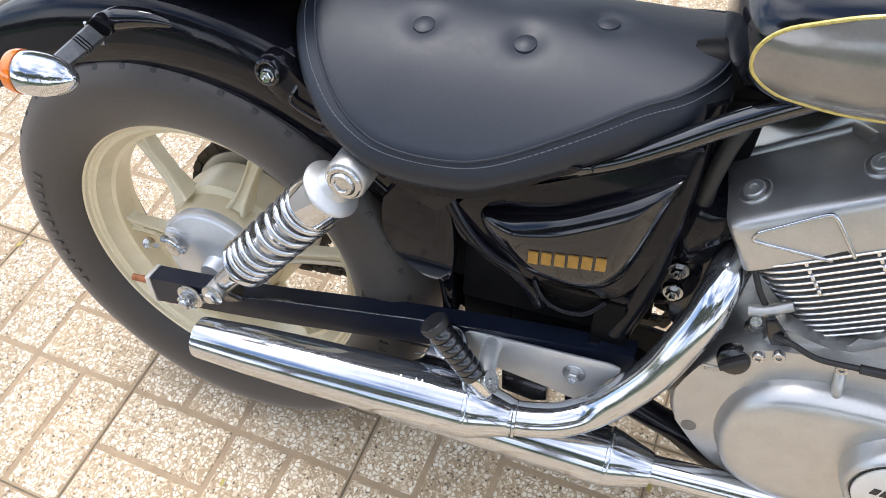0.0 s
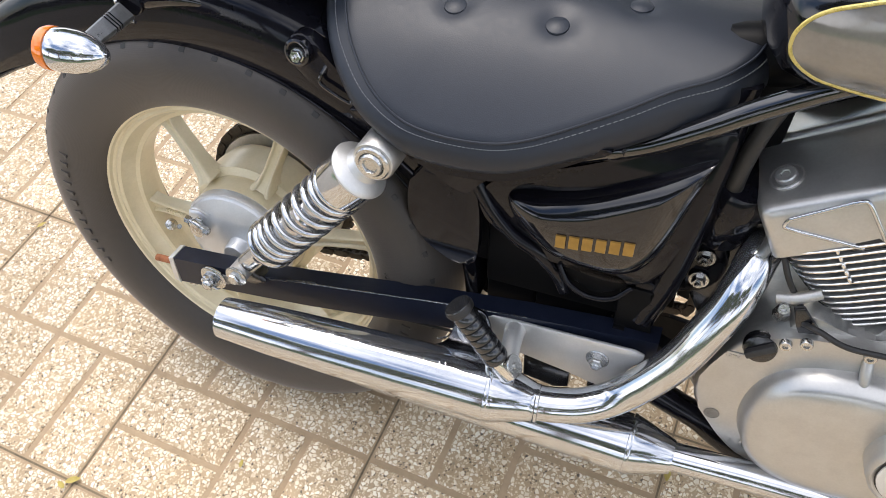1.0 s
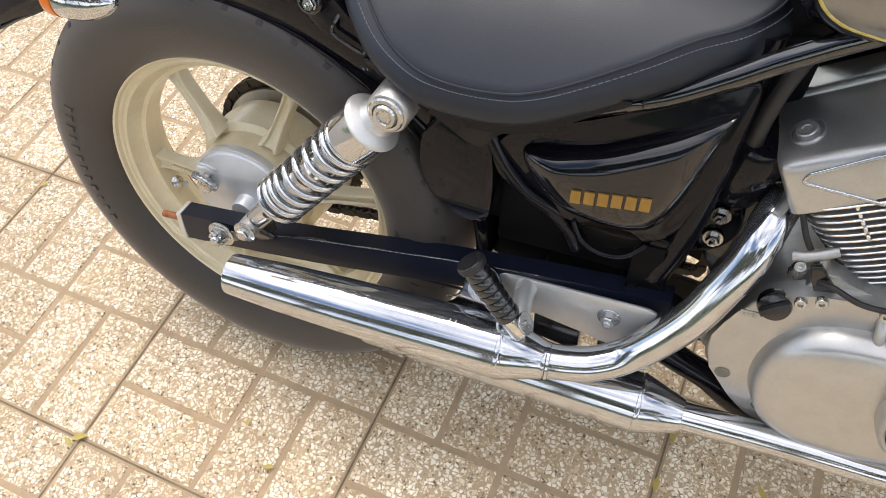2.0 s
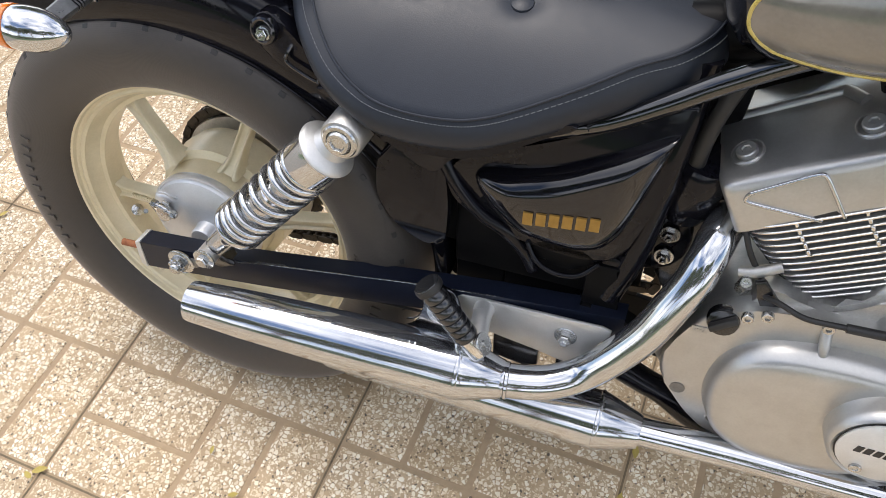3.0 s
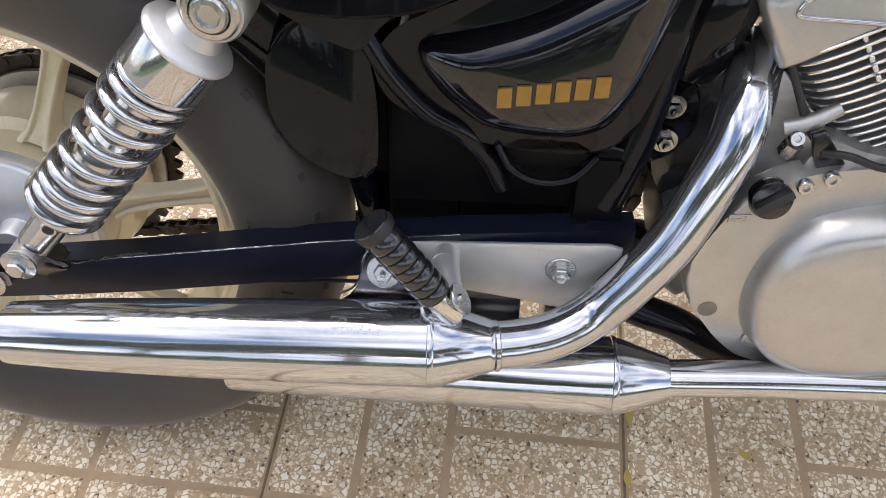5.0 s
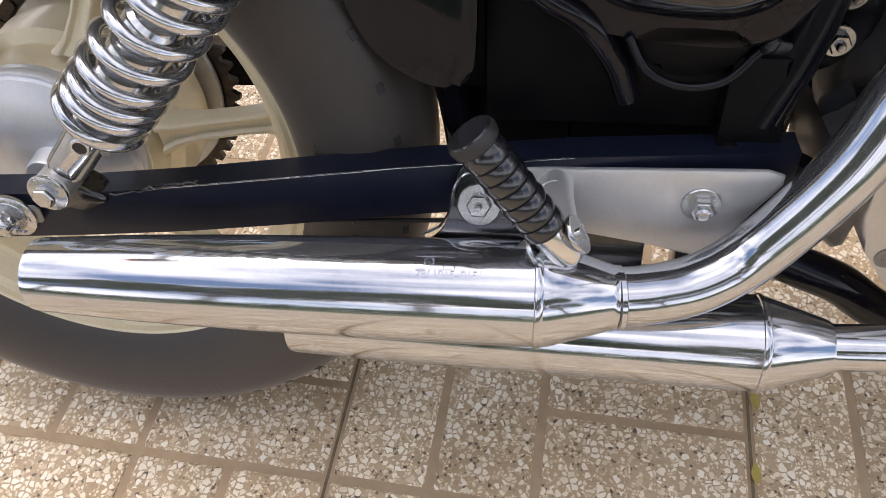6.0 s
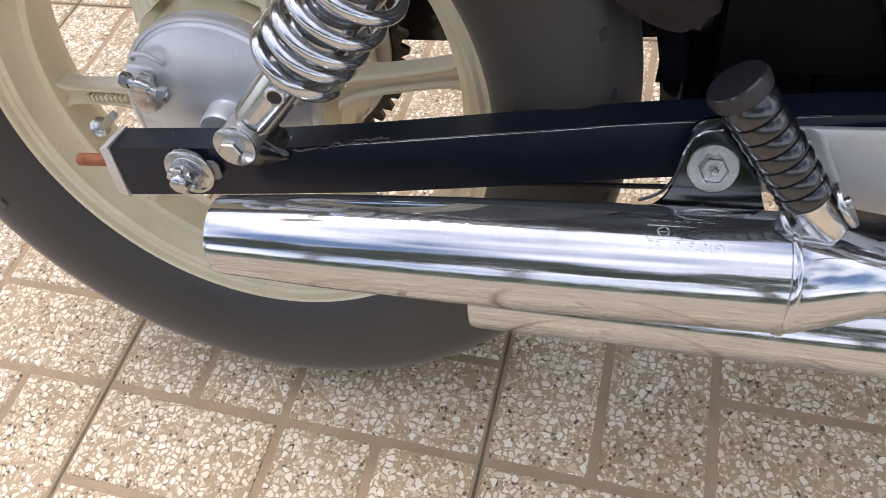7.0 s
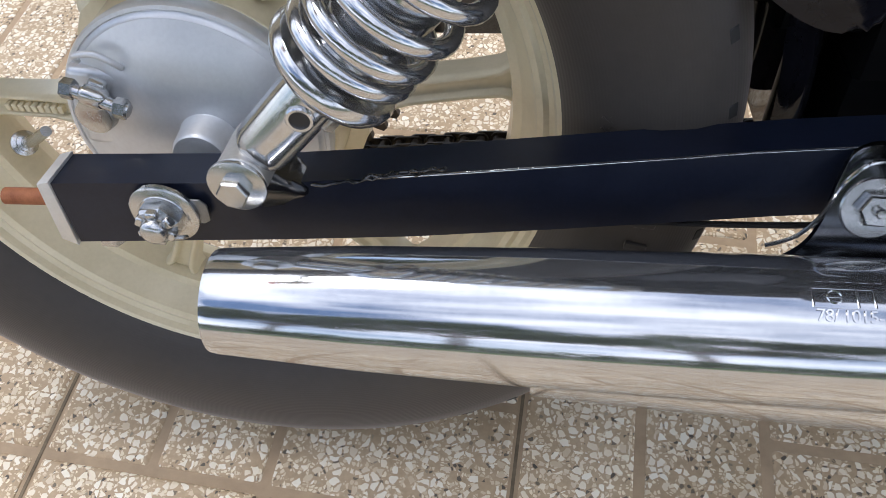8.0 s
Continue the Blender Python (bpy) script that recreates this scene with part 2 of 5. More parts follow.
LEAF_DRY = surface("dry_yellow_leaf", (0.40, 0.30, 0.06), (0.58, 0.47, 0.14), (0.6, 0.8), 0.0, 60)
GRASS = surface("lawn", (0.05, 0.10, 0.02), (0.10, 0.17, 0.045), (0.7, 0.9), 0.0, 3, bump=0.5)
FOLIAGE = surface("foliage", (0.035, 0.07, 0.018), (0.09, 0.13, 0.035), (0.5, 0.8), 0.0, 6)
BARK = surface("bark", (0.10, 0.07, 0.05), (0.20, 0.15, 0.11), (0.8, 0.95), 0.0, 20, bump=0.6, bump_scale=40)


# ---------------------------------------------------------------- building tools
def part(name, bm, material, parent=None, label="", angle=38):
    """Links a bmesh as one mesh object under a thing or a part."""
    bmesh.ops.recalc_face_normals(bm, faces=bm.faces[:])
    me = bpy.data.meshes.new(name)
    bm.to_mesh(me)
    bm.free()
    me.materials.append(material)
    me.shade_smooth()
    me.set_sharp_from_angle(angle=radians(angle))
    ob = new(name, me)
    ob.parent = parent
    if label:
        tagged(ob, label)
    return ob


def join(*bms):
    out = bms[0]
    for b in bms[1:]:
        me = bpy.data.meshes.new("tmp")
        b.to_mesh(me)
        b.free()
        out.from_mesh(me)
        bpy.data.meshes.remove(me)
    return out


def along(p, d, spin=0.0):
    """A frame at p whose z points along d."""
    return Matrix.Translation(p) @ Vector(d).to_track_quat('Z', 'Y').to_matrix().to_4x4() @ pose(0, 0, 0, 0, 0, spin)


def lathe(profile, m, seg=32, closed=False, caps=(True, True)):
    """Turns (radius, height) round the frame's z."""
    bm = bmesh.new()
    rings = []
    for r, h in profile:
        if r < 1e-6:
            rings.append([bm.verts.new(m @ Vector((0, 0, h)))])
        else:
            rings.append([bm.verts.new(m @ Vector((r * math.cos(2 * math.pi * k / seg), r * math.sin(2 * math.pi * k / seg), h))) for k in range(seg)])
    pairs = list(zip(rings, rings[1:])) + ([(rings[-1], rings[0])] if closed else [])
    for a, b in pairs:
        for k in range(seg):
            q = (k + 1) % seg
            f = [a[k % len(a)], a[q % len(a)], b[q % len(b)], b[k % len(b)]]
            f = list(dict.fromkeys(f))
            if len(f) > 2:
                bm.faces.new(f)
    if not closed:
        for ring, wanted in zip((rings[0], rings[-1]), caps):
            if wanted and len(ring) > 2:
                bm.faces.new(ring)
    return bm


def curve_points(pts, steps=8, closed=False):
    """A smooth line through the points."""
    p = [Vector(q) for q in pts]
    out, n = [], len(p)
    for i in range(n if closed else n - 1):
        a = p[(i - 1) % n] if closed or i else p[0] * 2 - p[1]
        b, c = p[i], p[(i + 1) % n]
        d = p[(i + 2) % n] if closed or i + 2 < n else p[-1] * 2 - p[-2]
        for k in range(steps):
            t = k / steps
            out.append(0.5 * ((2 * b) + (c - a) * t + (2 * a - 5 * b + 4 * c - d) * t * t + (3 * b - a - 3 * c + d) * t ** 3))
    if not closed:
        out.append(p[-1].copy())
    return out


def tube(pts, radius, seg=16, steps=8, smooth=True, caps=True, closed=False):
    """A pipe along the points. radius: one, or one for each point."""
    line = curve_points(pts, steps, closed) if smooth else [Vector(q) for q in pts]
    if isinstance(radius, (int, float)):
        rad = [radius] * len(line)
    else:
        rad = [float(np.interp(i / (len(line) - 1) * (len(radius) - 1), range(len(radius)), radius)) for i in range(len(line))]
    bm, rings = bmesh.new(), []
    up = Vector((0, 0, 1))
    n = len(line)
    side = None
    for i, c in enumerate(line):
        d = (line[(i + 1) % n] - line[i - 1]) if closed else (line[min(i + 1, n - 1)] - line[max(i - 1, 0)])
        d.normalize()
        if side is None:
            side = d.cross(up if abs(d.z) < 0.9 else Vector((0, 1, 0))).normalized()
        side = (side - d * side.dot(d)).normalized()
        other = d.cross(side)
        rings.append([bm.verts.new(c + rad[i] * (math.cos(2 * math.pi * k / seg) * side + math.sin(2 * math.pi * k / seg) * other)) for k in range(seg)])
    for a, b in list(zip(rings, rings[1:])) + ([(rings[-1], rings[0])] if closed else []):
        for k in range(seg):
            bm.faces.new((a[k], a[(k + 1) % seg], b[(k + 1) % seg], b[k]))
    if caps and not closed:
        bm.faces.new(rings[0]), bm.faces.new(rings[-1])
    return bm


def outline(pts, steps=5):
    """A smooth closed outline in x and z."""
    return [(v.x, v.y) for v in curve_points([(x, z, 0) for x, z in pts], steps, True)]


def prism(pts, y0, y1, bevel=0.0015, seg=2):
    """A plate between y0 (near) and y1, from an outline in x and z."""
    bm = bmesh.new()
    a = [bm.verts.new((x, y0, z)) for x, z in pts]
    b = [bm.verts.new((x, y1, z)) for x, z in pts]
    front, back = bm.faces.new(a), bm.faces.new(b)
    n = len(a)
    for k in range(n):
        bm.faces.new((a[k], a[(k + 1) % n], b[(k + 1) % n], b[k]))
    if bevel:
        bmesh.ops.bevel(bm, geom=list(front.edges) + list(back.edges), offset=bevel, segments=seg, affect='EDGES', profile=0.5, clamp_overlap=True)
    return bm


def dome(pts, y_edge, bulge, depth=0.01, rings=8, power=2.5, centre=None, flat=0.0):
    """A swelling plate: the outline in x and z at y_edge, its middle bulge nearer, its back depth behind."""
    cx, cz = centre or (sum(p[0] for p in pts) / len(pts), sum(p[1] for p in pts) / len(pts))
    bm = bmesh.new()
    loops = [[bm.verts.new((x, y_edge + depth, z)) for x, z in pts]]
    for i in range(rings):
        s = 1 - i / rings * (1 - flat)
        u = (s - flat) / (1 - flat)
        y = y_edge - bulge * (1 - u ** power) ** (1 / power)
        loops.append([bm.verts.new((cx + (x - cx) * s, y, cz + (z - cz) * s)) for x, z in pts])
    n = len(pts)
    for a, b in zip(loops, loops[1:]):
        for k in range(n):
            bm.faces.new((a[k], a[(k + 1) % n], b[(k + 1) % n], b[k]))
    if flat:
        bm.faces.new(loops[-1])
    else:
        mid = bm.verts.new((cx, y_edge - bulge, cz))
        for k in range(n):
            bm.faces.new((loops[-1][k], loops[-1][(k + 1) % n], mid))
    bm.faces.new(loops[0])
    return bm


def block(size, m=None, bevel=0.002, seg=2):
    bm = bmesh.new()
    bmesh.ops.create_cube(bm, size=1.0)
    bmesh.ops.scale(bm, vec=size, verts=bm.verts)
    if bevel:
        bmesh.ops.bevel(bm, geom=bm.edges[:], offset=bevel, segments=seg, affect='EDGES', profile=0.5)
    if m:
        bmesh.ops.transform(bm, matrix=m, verts=bm.verts)
    return bm


def bolt_mesh(p, d=(0, -1, 0), r=0.008, h=0.006, washer=1.5, stud=0.45, spin=0.0):
    """Washer, hexagon head and the stud's end."""
    m = along(p, d, spin)
    w = lathe([(r * washer, 0), (r * washer, 0.0012), (r * washer * 0.95, 0.002), (0, 0.002)], m, 28)
    hexa = lathe([(r * 0.98, 0.002), (r, 0.003), (r, h + 0.001), (r * 0.86, h + 0.0025), (0, h + 0.0025)], m, 6)
    end = lathe([(r * stud, h), (r * stud, h + 0.005), (r * stud * 0.7, h + 0.0065), (0, h + 0.0068)], m, 16)
    return join(w, hexa, end)


def socket_bolt(p, d=(0, -1, 0), r=0.008, h=0.006):
    """A round head with a hexagon socket in it."""
    m = along(p, d)
    a = lathe([(r, 0), (r, h * 0.8), (r * 0.88, h), (r * 0.46, h)], m, 24, caps=(True, False))
    b = lathe([(r * 0.50, h + 0.0001), (r * 0.43, h * 0.72), (0, h * 0.68)], m, 6, caps=(False, True))
    return join(a, b)


# ---------------------------------------------------------------- motorcycle: root
bike = tagged(new("motorcycle"), "black and chrome cruiser motorcycle parked on terrazzo paving", "motorcycle")
# it leans over on its side stand, away from the camera
bike.matrix_world = pose(0, 0.0421, 0.2972, -11.56) @ pose(0, 0, -0.302)


def at_wheel(y):
    """A frame on the wheel's axle whose z points at the near side."""
    return along((0, y, WZ), (0, -1, 0))


# rear wheel: rim with its tyre, spokes, hub and brake plate
def make_wheel():
    face = [(0.2125, 0.0450), (0.2093, 0.0475), (0.2051, 0.0450), (0.2036, 0.0400), (0.2006, 0.0375), (0.1974, 0.0385), (0.1938, 0.0360), (0.1908, 0.0260), (0.1846, 0.0170), (0.1790, 0.0150), (0.1769, 0.0000)]
    loop = face + [(r, -h) for r, h in reversed(face[:-1])]
    outer = [(0.2051, -0.0360), (0.1969, -0.0300), (0.1948, 0.0000), (0.1969, 0.0300), (0.2051, 0.0360)]
    rim = part("rear_wheel", lathe(loop + outer, at_wheel(0), 128, closed=True), CHAMPAGNE, bike, "champagne cast alloy rear wheel", 30)
    tyre = [(0.2080, 0.0474), (0.2141, 0.0536), (0.2230, 0.0597), (0.2391, 0.0664), (0.2570, 0.0695), (0.2730, 0.0690), (0.2849, 0.0649), (0.2935, 0.0577), (0.2995, 0.0464), (0.3036, 0.0309), (0.3059, 0.0144), (0.3068, 0.0041)]
    t = tyre + [(r, -h) for r, h in reversed(tyre)] + [(0.2022, -0.034), (0.2022, 0.034)]
    ob = part("tyre", lathe(t, at_wheel(0), 160, closed=True), TYRE, rim, "dusty black rubber road tyre", 50)
    # worn shoulder notches and moulded marks, too rubbed to read
    for k in range(44):
        a = radians(360 / 44 * k)
        for side in (-1, 1):
            m = pose(0, 0, WZ, 0, -math.degrees(a), 0) @ pose(0.2907, side * 0.0586, 0, 0, 0, side * 52)
            part("tread_notch", block((0.0032, 0.0065, 0.0085), m, 0.0008, 1), RUBBER, rim)
    for k, a in enumerate(list(range(158, 206, 4)) + list(range(338, 362, 4))):
        m = pose(0, 0, WZ, 0, -a, 0) @ pose(0.2575, -0.0697, 0, 0, 0, 2)
        part("moulded_mark", block((0.0125, 0.0030, 0.0046 + 0.0018 * (k % 3)), m, 0.0005, 1), TYRE, rim)
    # hub drum and brake plate
    part("hub", lathe([(0.0, -0.060), (0.070, -0.060), (0.092, -0.050), (0.095, -0.030), (0.092, -0.010), (0.092, 0.004), (0.0810, 0.008), (0.0795, 0.028), (0.0780, 0.0345), (0.075, 0.036), (0.0, 0.036)], at_wheel(0), 96), CHAMPAGNE, rim, "champagne painted brake drum hub")
    # six spokes, each a tapered blade that forks at the hub
    for k in range(6):
        a = radians(6 + 60 * k)
        rad, tan = Vector((math.cos(a), 0, math.sin(a))), Vector((-math.sin(a), 0, math.cos(a)))
        bm = bmesh.new()
        sect = []
        for r, w, y0, y1 in ((0.086, 0.0150, -0.030, 0.006), (0.096, 0.0105, -0.024, 0.004), (0.118, 0.0085, -0.018, 0.004), (0.153, 0.0085, -0.013, 0.007), (0.172, 0.0098, -0.011, 0.009), (0.185, 0.018, -0.009, 0.011)):
            c = Vector((0, 0, WZ)) + rad * r
            corner = [(-w, y0 + 0.004), (-w * 0.86, y0), (-w * 0.58, y0), (-w * 0.42, y0 + 0.0045), (w * 0.42, y0 + 0.0045), (w * 0.58, y0), (w * 0.86, y0), (w, y0 + 0.004), (w, y1), (-w, y1)]
            sect.append([bm.verts.new(c + tan * u + Vector((0, y, 0))) for u, y in corner])
        for p, q in zip(sect, sect[1:]):
            for i in range(10):
                bm.faces.new((p[i], p[(i + 1) % 10], q[(i + 1) % 10], q[i]))
        bm.faces.new(sect[0]), bm.faces.new(sect[-1])
        bmesh.ops.bevel(bm, geom=[e for e in bm.edges if abs((e.verts[0].co - e.verts[1].co).normalized().dot(rad)) > 0.5], offset=0.0006, segments=1, affect='EDGES')
        part("spoke", bm, CHAMPAGNE, rim)
        if k == 3:
            # cast lettering on one spoke, too worn to read
            for j in range(9):
                r = 0.106 + 0.0052 * j
                m = Matrix.Translation(Vector((0, -0.0005 - 0.0165 + (r - 0.118) * 0.15, WZ)) + rad * r) @ pose(0, 0, 0, 0, -math.degrees(a), 0)
                part("cast_mark", block((0.0034, 0.006, 0.0052), m, 0.0005, 1), CHAMPAGNE, rim)
    plate = part("brake_plate", lathe([(0.0770, 0.042), (0.0782, 0.0500), (0.0786, 0.0535), (0.0788, 0.0570), (0.0777, 0.0592), (0.0756, 0.0596), (0.0748, 0.0585), (0.0732, 0.0592), (0.0718, 0.0615), (0.056, 0.067), (0.040, 0.070), (0, 0.071)], at_wheel(0), 96), BRAKE_PLATE, bike, "grey painted rear brake backing plate")
    figures = bpy.data.curves.new("moulded_figures", 'FONT')
    figures.body, figures.size, figures.extrude = "66", 0.013, 0.0006
    tmp = bpy.data.objects.new("moulded_figures", figures)
    me = bpy.data.meshes.new_from_object(tmp)
    bpy.data.objects.remove(tmp)
    me.transform(Matrix.Translation((0.2345, -0.0646, 0.327)) @ pose(0, 0, 0, 90, -90, -14))
    me.materials.append(TYRE)
    new("moulded_figures", me).parent = rim
    return rim, plate


rear_wheel, brake_plate = make_wheel()
AXLE = Vector((-0.012, -0.018, 0.0065))
rear_wheel.location = AXLE
brake_plate.location = (-0.013, -0.006, 0.0065)


# ---------------------------------------------------------------- seat, fender, side panels
SEAT_LINE = [(0.155, 0.025, 0.698), (0.160, -0.015, 0.692), (0.175, -0.052, 0.677), (0.195, -0.083, 0.656), (0.226, -0.111, 0.631), (0.262, -0.126, 0.614), (0.300, -0.131, 0.609), (0.342, -0.130, 0.610), (0.372, -0.125, 0.615),
             (0.404, -0.115, 0.626), (0.454, -0.094, 0.647), (0.492, -0.074, 0.664), (0.526, -0.058, 0.675), (0.549, -0.034, 0.686), (0.557, -0.004, 0.693), (0.559, 0.025, 0.696)]
BUTTONS = [(0.279, -0.028), (0.379, -0.031), (0.445, 0.010), (0.300, 0.078), (0.379, 0.081)]
SEAT_Y = 0.025


def seat_top(x, y):
    z = 0.697 - 3.66 * (y - SEAT_Y) ** 2 - 0.3 * max(0.0, 0.30 - x) * max(0.0, 0.30 - x)
    for bx, by in BUTTONS:
        z -= 0.0065 * math.exp(-((x - bx) ** 2 + (y - by) ** 2) / 0.016 ** 2)
    return z


def make_seat():
    near = list(SEAT_LINE)
    far = [(x, 2 * SEAT_Y - y, z) for x, y, z in reversed(SEAT_LINE[1:-1])]
    line = curve_points(near + far, 5, True)
    cx = 0.35
    bm, loops = bmesh.new(), []
    for i in range(1, 27):
        s = i / 26
        ring = []
        for v in line:
            x, y = cx + (v.x - cx) * s, SEAT_Y + (v.y - SEAT_Y) * s
            z = seat_top(x, y)
            z += (v.z - seat_top(v.x, v.y)) * s ** 3 + 0.004 * math.sin(math.pi * min(1.0, s)) * (1 - s)
            ring.append(bm.verts.new((x, y, z)))
        loops.append(ring)
    normals = []
    n = len(line)
    for i, v in enumerate(line):
        d = line[(i + 1) % n] - line[i - 1]
        normals.append(Vector((-d.y, d.x, 0)).normalized() * (1 if Vector((-d.y, d.x, 0)).dot(Vector((v.x - cx, v.y - SEAT_Y, 0))) > 0 else -1))
    def swell(q):
        return 0.30 + 1.1 * max(0.0, -q.x) + 0.45 * max(0.0, q.x)

    def deep(v):
        return 1.0 + 0.35 * max(0.0, min(1.0, (v.x - 0.40) / 0.10))
    for out, drop in ((0.002, 0.0020), (0.008, 0.0050), (0.0135, 0.011), (0.0160, 0.018), (0.0155, 0.025), (0.010, 0.031), (-0.02, 0.034)):
        loops.append([bm.verts.new(v + q * (out * swell(q)) - Vector((0, 0, drop * deep(v)))) for v, q in zip(line, normals)])
    for a, b in zip(loops, loops[1:]):
        for k in range(n):
            bm.faces.new((a[k], a[(k + 1) % n], b[(k + 1) % n], b[k]))
    bm.faces.new(loops[0]), bm.faces.new(loops[-1])
    ob = part("seat", bm, VINYL, bike, "black grained vinyl saddle with buttons", 60)
    under = bmesh.new()
    rings = [[under.verts.new((v.x - q.x * ins, v.y - q.y * ins, v.z - drop)) for v, q in zip(line, normals)] for ins, drop in ((0.012, 0.030), (0.010, 0.050), (0.018, 0.056))]
    for a, b in zip(rings, rings[1:]):
        for k in range(n):
            under.faces.new((a[k], a[(k + 1) % n], b[(k + 1) % n], b[k]))
    under.faces.new(rings[0]), under.faces.new(rings[-1])
    part("seat_base", under, BLACK, ob, "black seat pan edge", 50)
    part("piping", tube([v + q * 0.001 + Vector((0, 0, 0.0004)) for v, q in zip(line, normals)], 0.0013, 8, 1, closed=True), VINYL, ob, "raised black seam")
    stitches = []
    fine = curve_points([v + q * (0.0085 * swell(q)) - Vector((0, 0, 0.0052 * deep(v))) for v, q in zip(line, normals)], 6, True)
    for k in range(0, len(fine) - 2, 3):
        stitches.append(tube([fine[k], fine[k + 1], fine[k + 2]], 0.00045, 5, 1, False))
    part("stitching", join(*stitches), THREAD, ob, "dark thread stitching")
    for bx, by in BUTTONS:
        z = seat_top(bx, by) + 0.001
        part("button", lathe([(0.0118, -0.003), (0.0122, 0.001), (0.0105, 0.0042), (0.006, 0.0058), (0, 0.0062)], along((bx, by, z), (0, (by - SEAT_Y) * 6, 1)), 28), VINYL, ob, "vinyl covered button")
    return ob


seat = make_seat()
seat.location = (0.008, -0.002, -0.005)


def pad_loft(name, rows, mat, parent, label, seg=28, power=2.6, mid=0.02):
    """A soft body along x: rows of x, half width, bottom, top."""
    bm, loops = bmesh.new(), []
    for x, w, z0, z1 in rows:
        ring = []
        for k in range(seg):
            a = 2 * math.pi * k / seg
            c, s = math.cos(a), math.sin(a)
            ring.append(bm.verts.new((x, mid + w * math.copysign(abs(c) ** (2 / power), c), (z0 + z1) / 2 + (z1 - z0) / 2 * math.copysign(abs(s) ** (2 / power), s))))
        loops.append(ring)
    for a, b in zip(loops, loops[1:]):
        for k in range(seg):
            bm.faces.new((a[k], a[(k + 1) % seg], b[(k + 1) % seg], b[k]))
    bm.faces.new(loops[0]), bm.faces.new(loops[-1])
    return part(name, bm, mat, parent, label, 60)


pillion = pad_loft("pillion_seat", [(-0.16, 0.05, 0.715, 0.735), (-0.14, 0.072, 0.700, 0.752), (-0.06, 0.085, 0.690, 0.762), (0.04, 0.098, 0.682, 0.768), (0.11, 0.100, 0.682, 0.770), (0.148, 0.096, 0.684, 0.766), (0.160, 0.084, 0.690, 0.755), (0.165, 0.05, 0.700, 0.740)], VINYL, bike, "black vinyl pillion pad")
part("tag", block((0.012, 0.002, 0.007), pose(0.155, -0.0735, 0.709, 0, 0, 24), 0.0004), GOLD_LINE, pillion, "small yellow fabric tag")

# rear fender, wrapped over the tyre
FENDER = [(-5, 0.313, 0.309, 0.056), (14, 0.318, 0.311, 0.060), (17, 0.330, 0.314, 0.064), (28, 0.340, 0.310, 0.072), (45, 0.352, 0.303, 0.080), (60, 0.361, 0.300, 0.084), (75, 0.366, 0.299, 0.086), (90, 0.368, 0.300, 0.087), (104, 0.371, 0.305, 0.087),
          (118, 0.383, 0.313, 0.087), (130, 0.400, 0.326, 0.087), (140, 0.419, 0.350, 0.087), (149, 0.440, 0.380, 0.084), (155, 0.456, 0.412, 0.078)]


def make_fender():
    bm, rows = bmesh.new(), []
    ang = np.linspace(-5, 155, 62)
    tab = np.array(FENDER)
    cols = [np.interp(ang, tab[:, 0], tab[:, i]) for i in (1, 2, 3)]
    for inner in (0.0, 0.003):
        grid = []
        for a, top, edge, w in zip(ang, *cols):
            ring = []
            for k in range(25):
                u = -1 + 2 * k / 24
                y = w * math.sin(u * math.pi / 2) if abs(u) < 1 else w * u
                s = abs(u)
                r = edge + (top + 0.012 - edge) * (1 - s ** 3.6) ** 0.50 - inner
                ring.append(bm.verts.new(((r) * math.cos(radians(a)), y * (1 - inner * 8) + 0.012, WZ + r * math.sin(radians(a)))))
            grid.append(ring)
        rows.append(grid)
    for g in rows:
        for p, q in zip(g, g[1:]):
            for k in range(24):
                bm.faces.new((p[k], p[k + 1], q[k + 1], q[k]))
    o, i = rows
    for p in range(len(o) - 1):
        for k in (0, 24):
            bm.faces.new((o[p][k], o[p + 1][k], i[p + 1][k], i[p][k]))
    for p in (0, len(o) - 1):
        for k in range(24):
            bm.faces.new((o[p][k], o[p][k + 1], i[p][k + 1], i[p][k]))
    ob = part("rear_fender", bm, BLACK, bike, "gloss black steel rear mudguard", 50)
    return ob


fender = make_fender()


def arc_on_fender(a0, a1, r, y, rad, name, mat, parent, label=""):
    pts = [(r(a) * math.cos(radians(a)), y, WZ + r(a) * math.sin(radians(a))) for a in np.linspace(a0, a1, 24)]
    return part(name, tube(pts, rad, 8, 2), mat, parent, label)


tab = np.array(FENDER)
arc_on_fender(20, 150, lambda a: float(np.interp(a, tab[:, 0], tab[:, 2])), -0.0735, 0.0016, "fender_lip", BLACK, fender, "rolled lower edge")

part("fender_flap", prism(outline([(0.250, 0.462), (0.258, 0.434), (0.272, 0.414), (0.300, 0.397), (0.322, 0.396), (0.331, 0.408), (0.334, 0.455), (0.330, 0.500), (0.318, 0.530), (0.290, 0.535), (0.258, 0.510)], 4), -0.080, -0.068, 0.004, 3), BLACK, fender, "gloss black front flap of the mudguard")

# strut that carries the fender, with a round cap and a chrome bolt
strut = part("fender_strut", prism(outline([(0.128, 0.626), (0.134, 0.645), (0.154, 0.646), (0.190, 0.610), (0.238, 0.560), (0.226, 0.548), (0.180, 0.578), (0.140, 0.602)], 4), -0.098, -0.078, 0.004, 3), BLACK, bike, "gloss black seat rail strut")
part("strut_cap", lathe([(0.0145, 0), (0.0152, 0.004), (0.0150, 0.008), (0.0138, 0.0110), (0.0115, 0.0120), (0.0098, 0.0112), (0.0092, 0.009), (0, 0.009)], along((0.145, -0.096, 0.632), (0, -1, 0.15)), 40), BLACK_GLOSS, strut, "gloss black round boss")
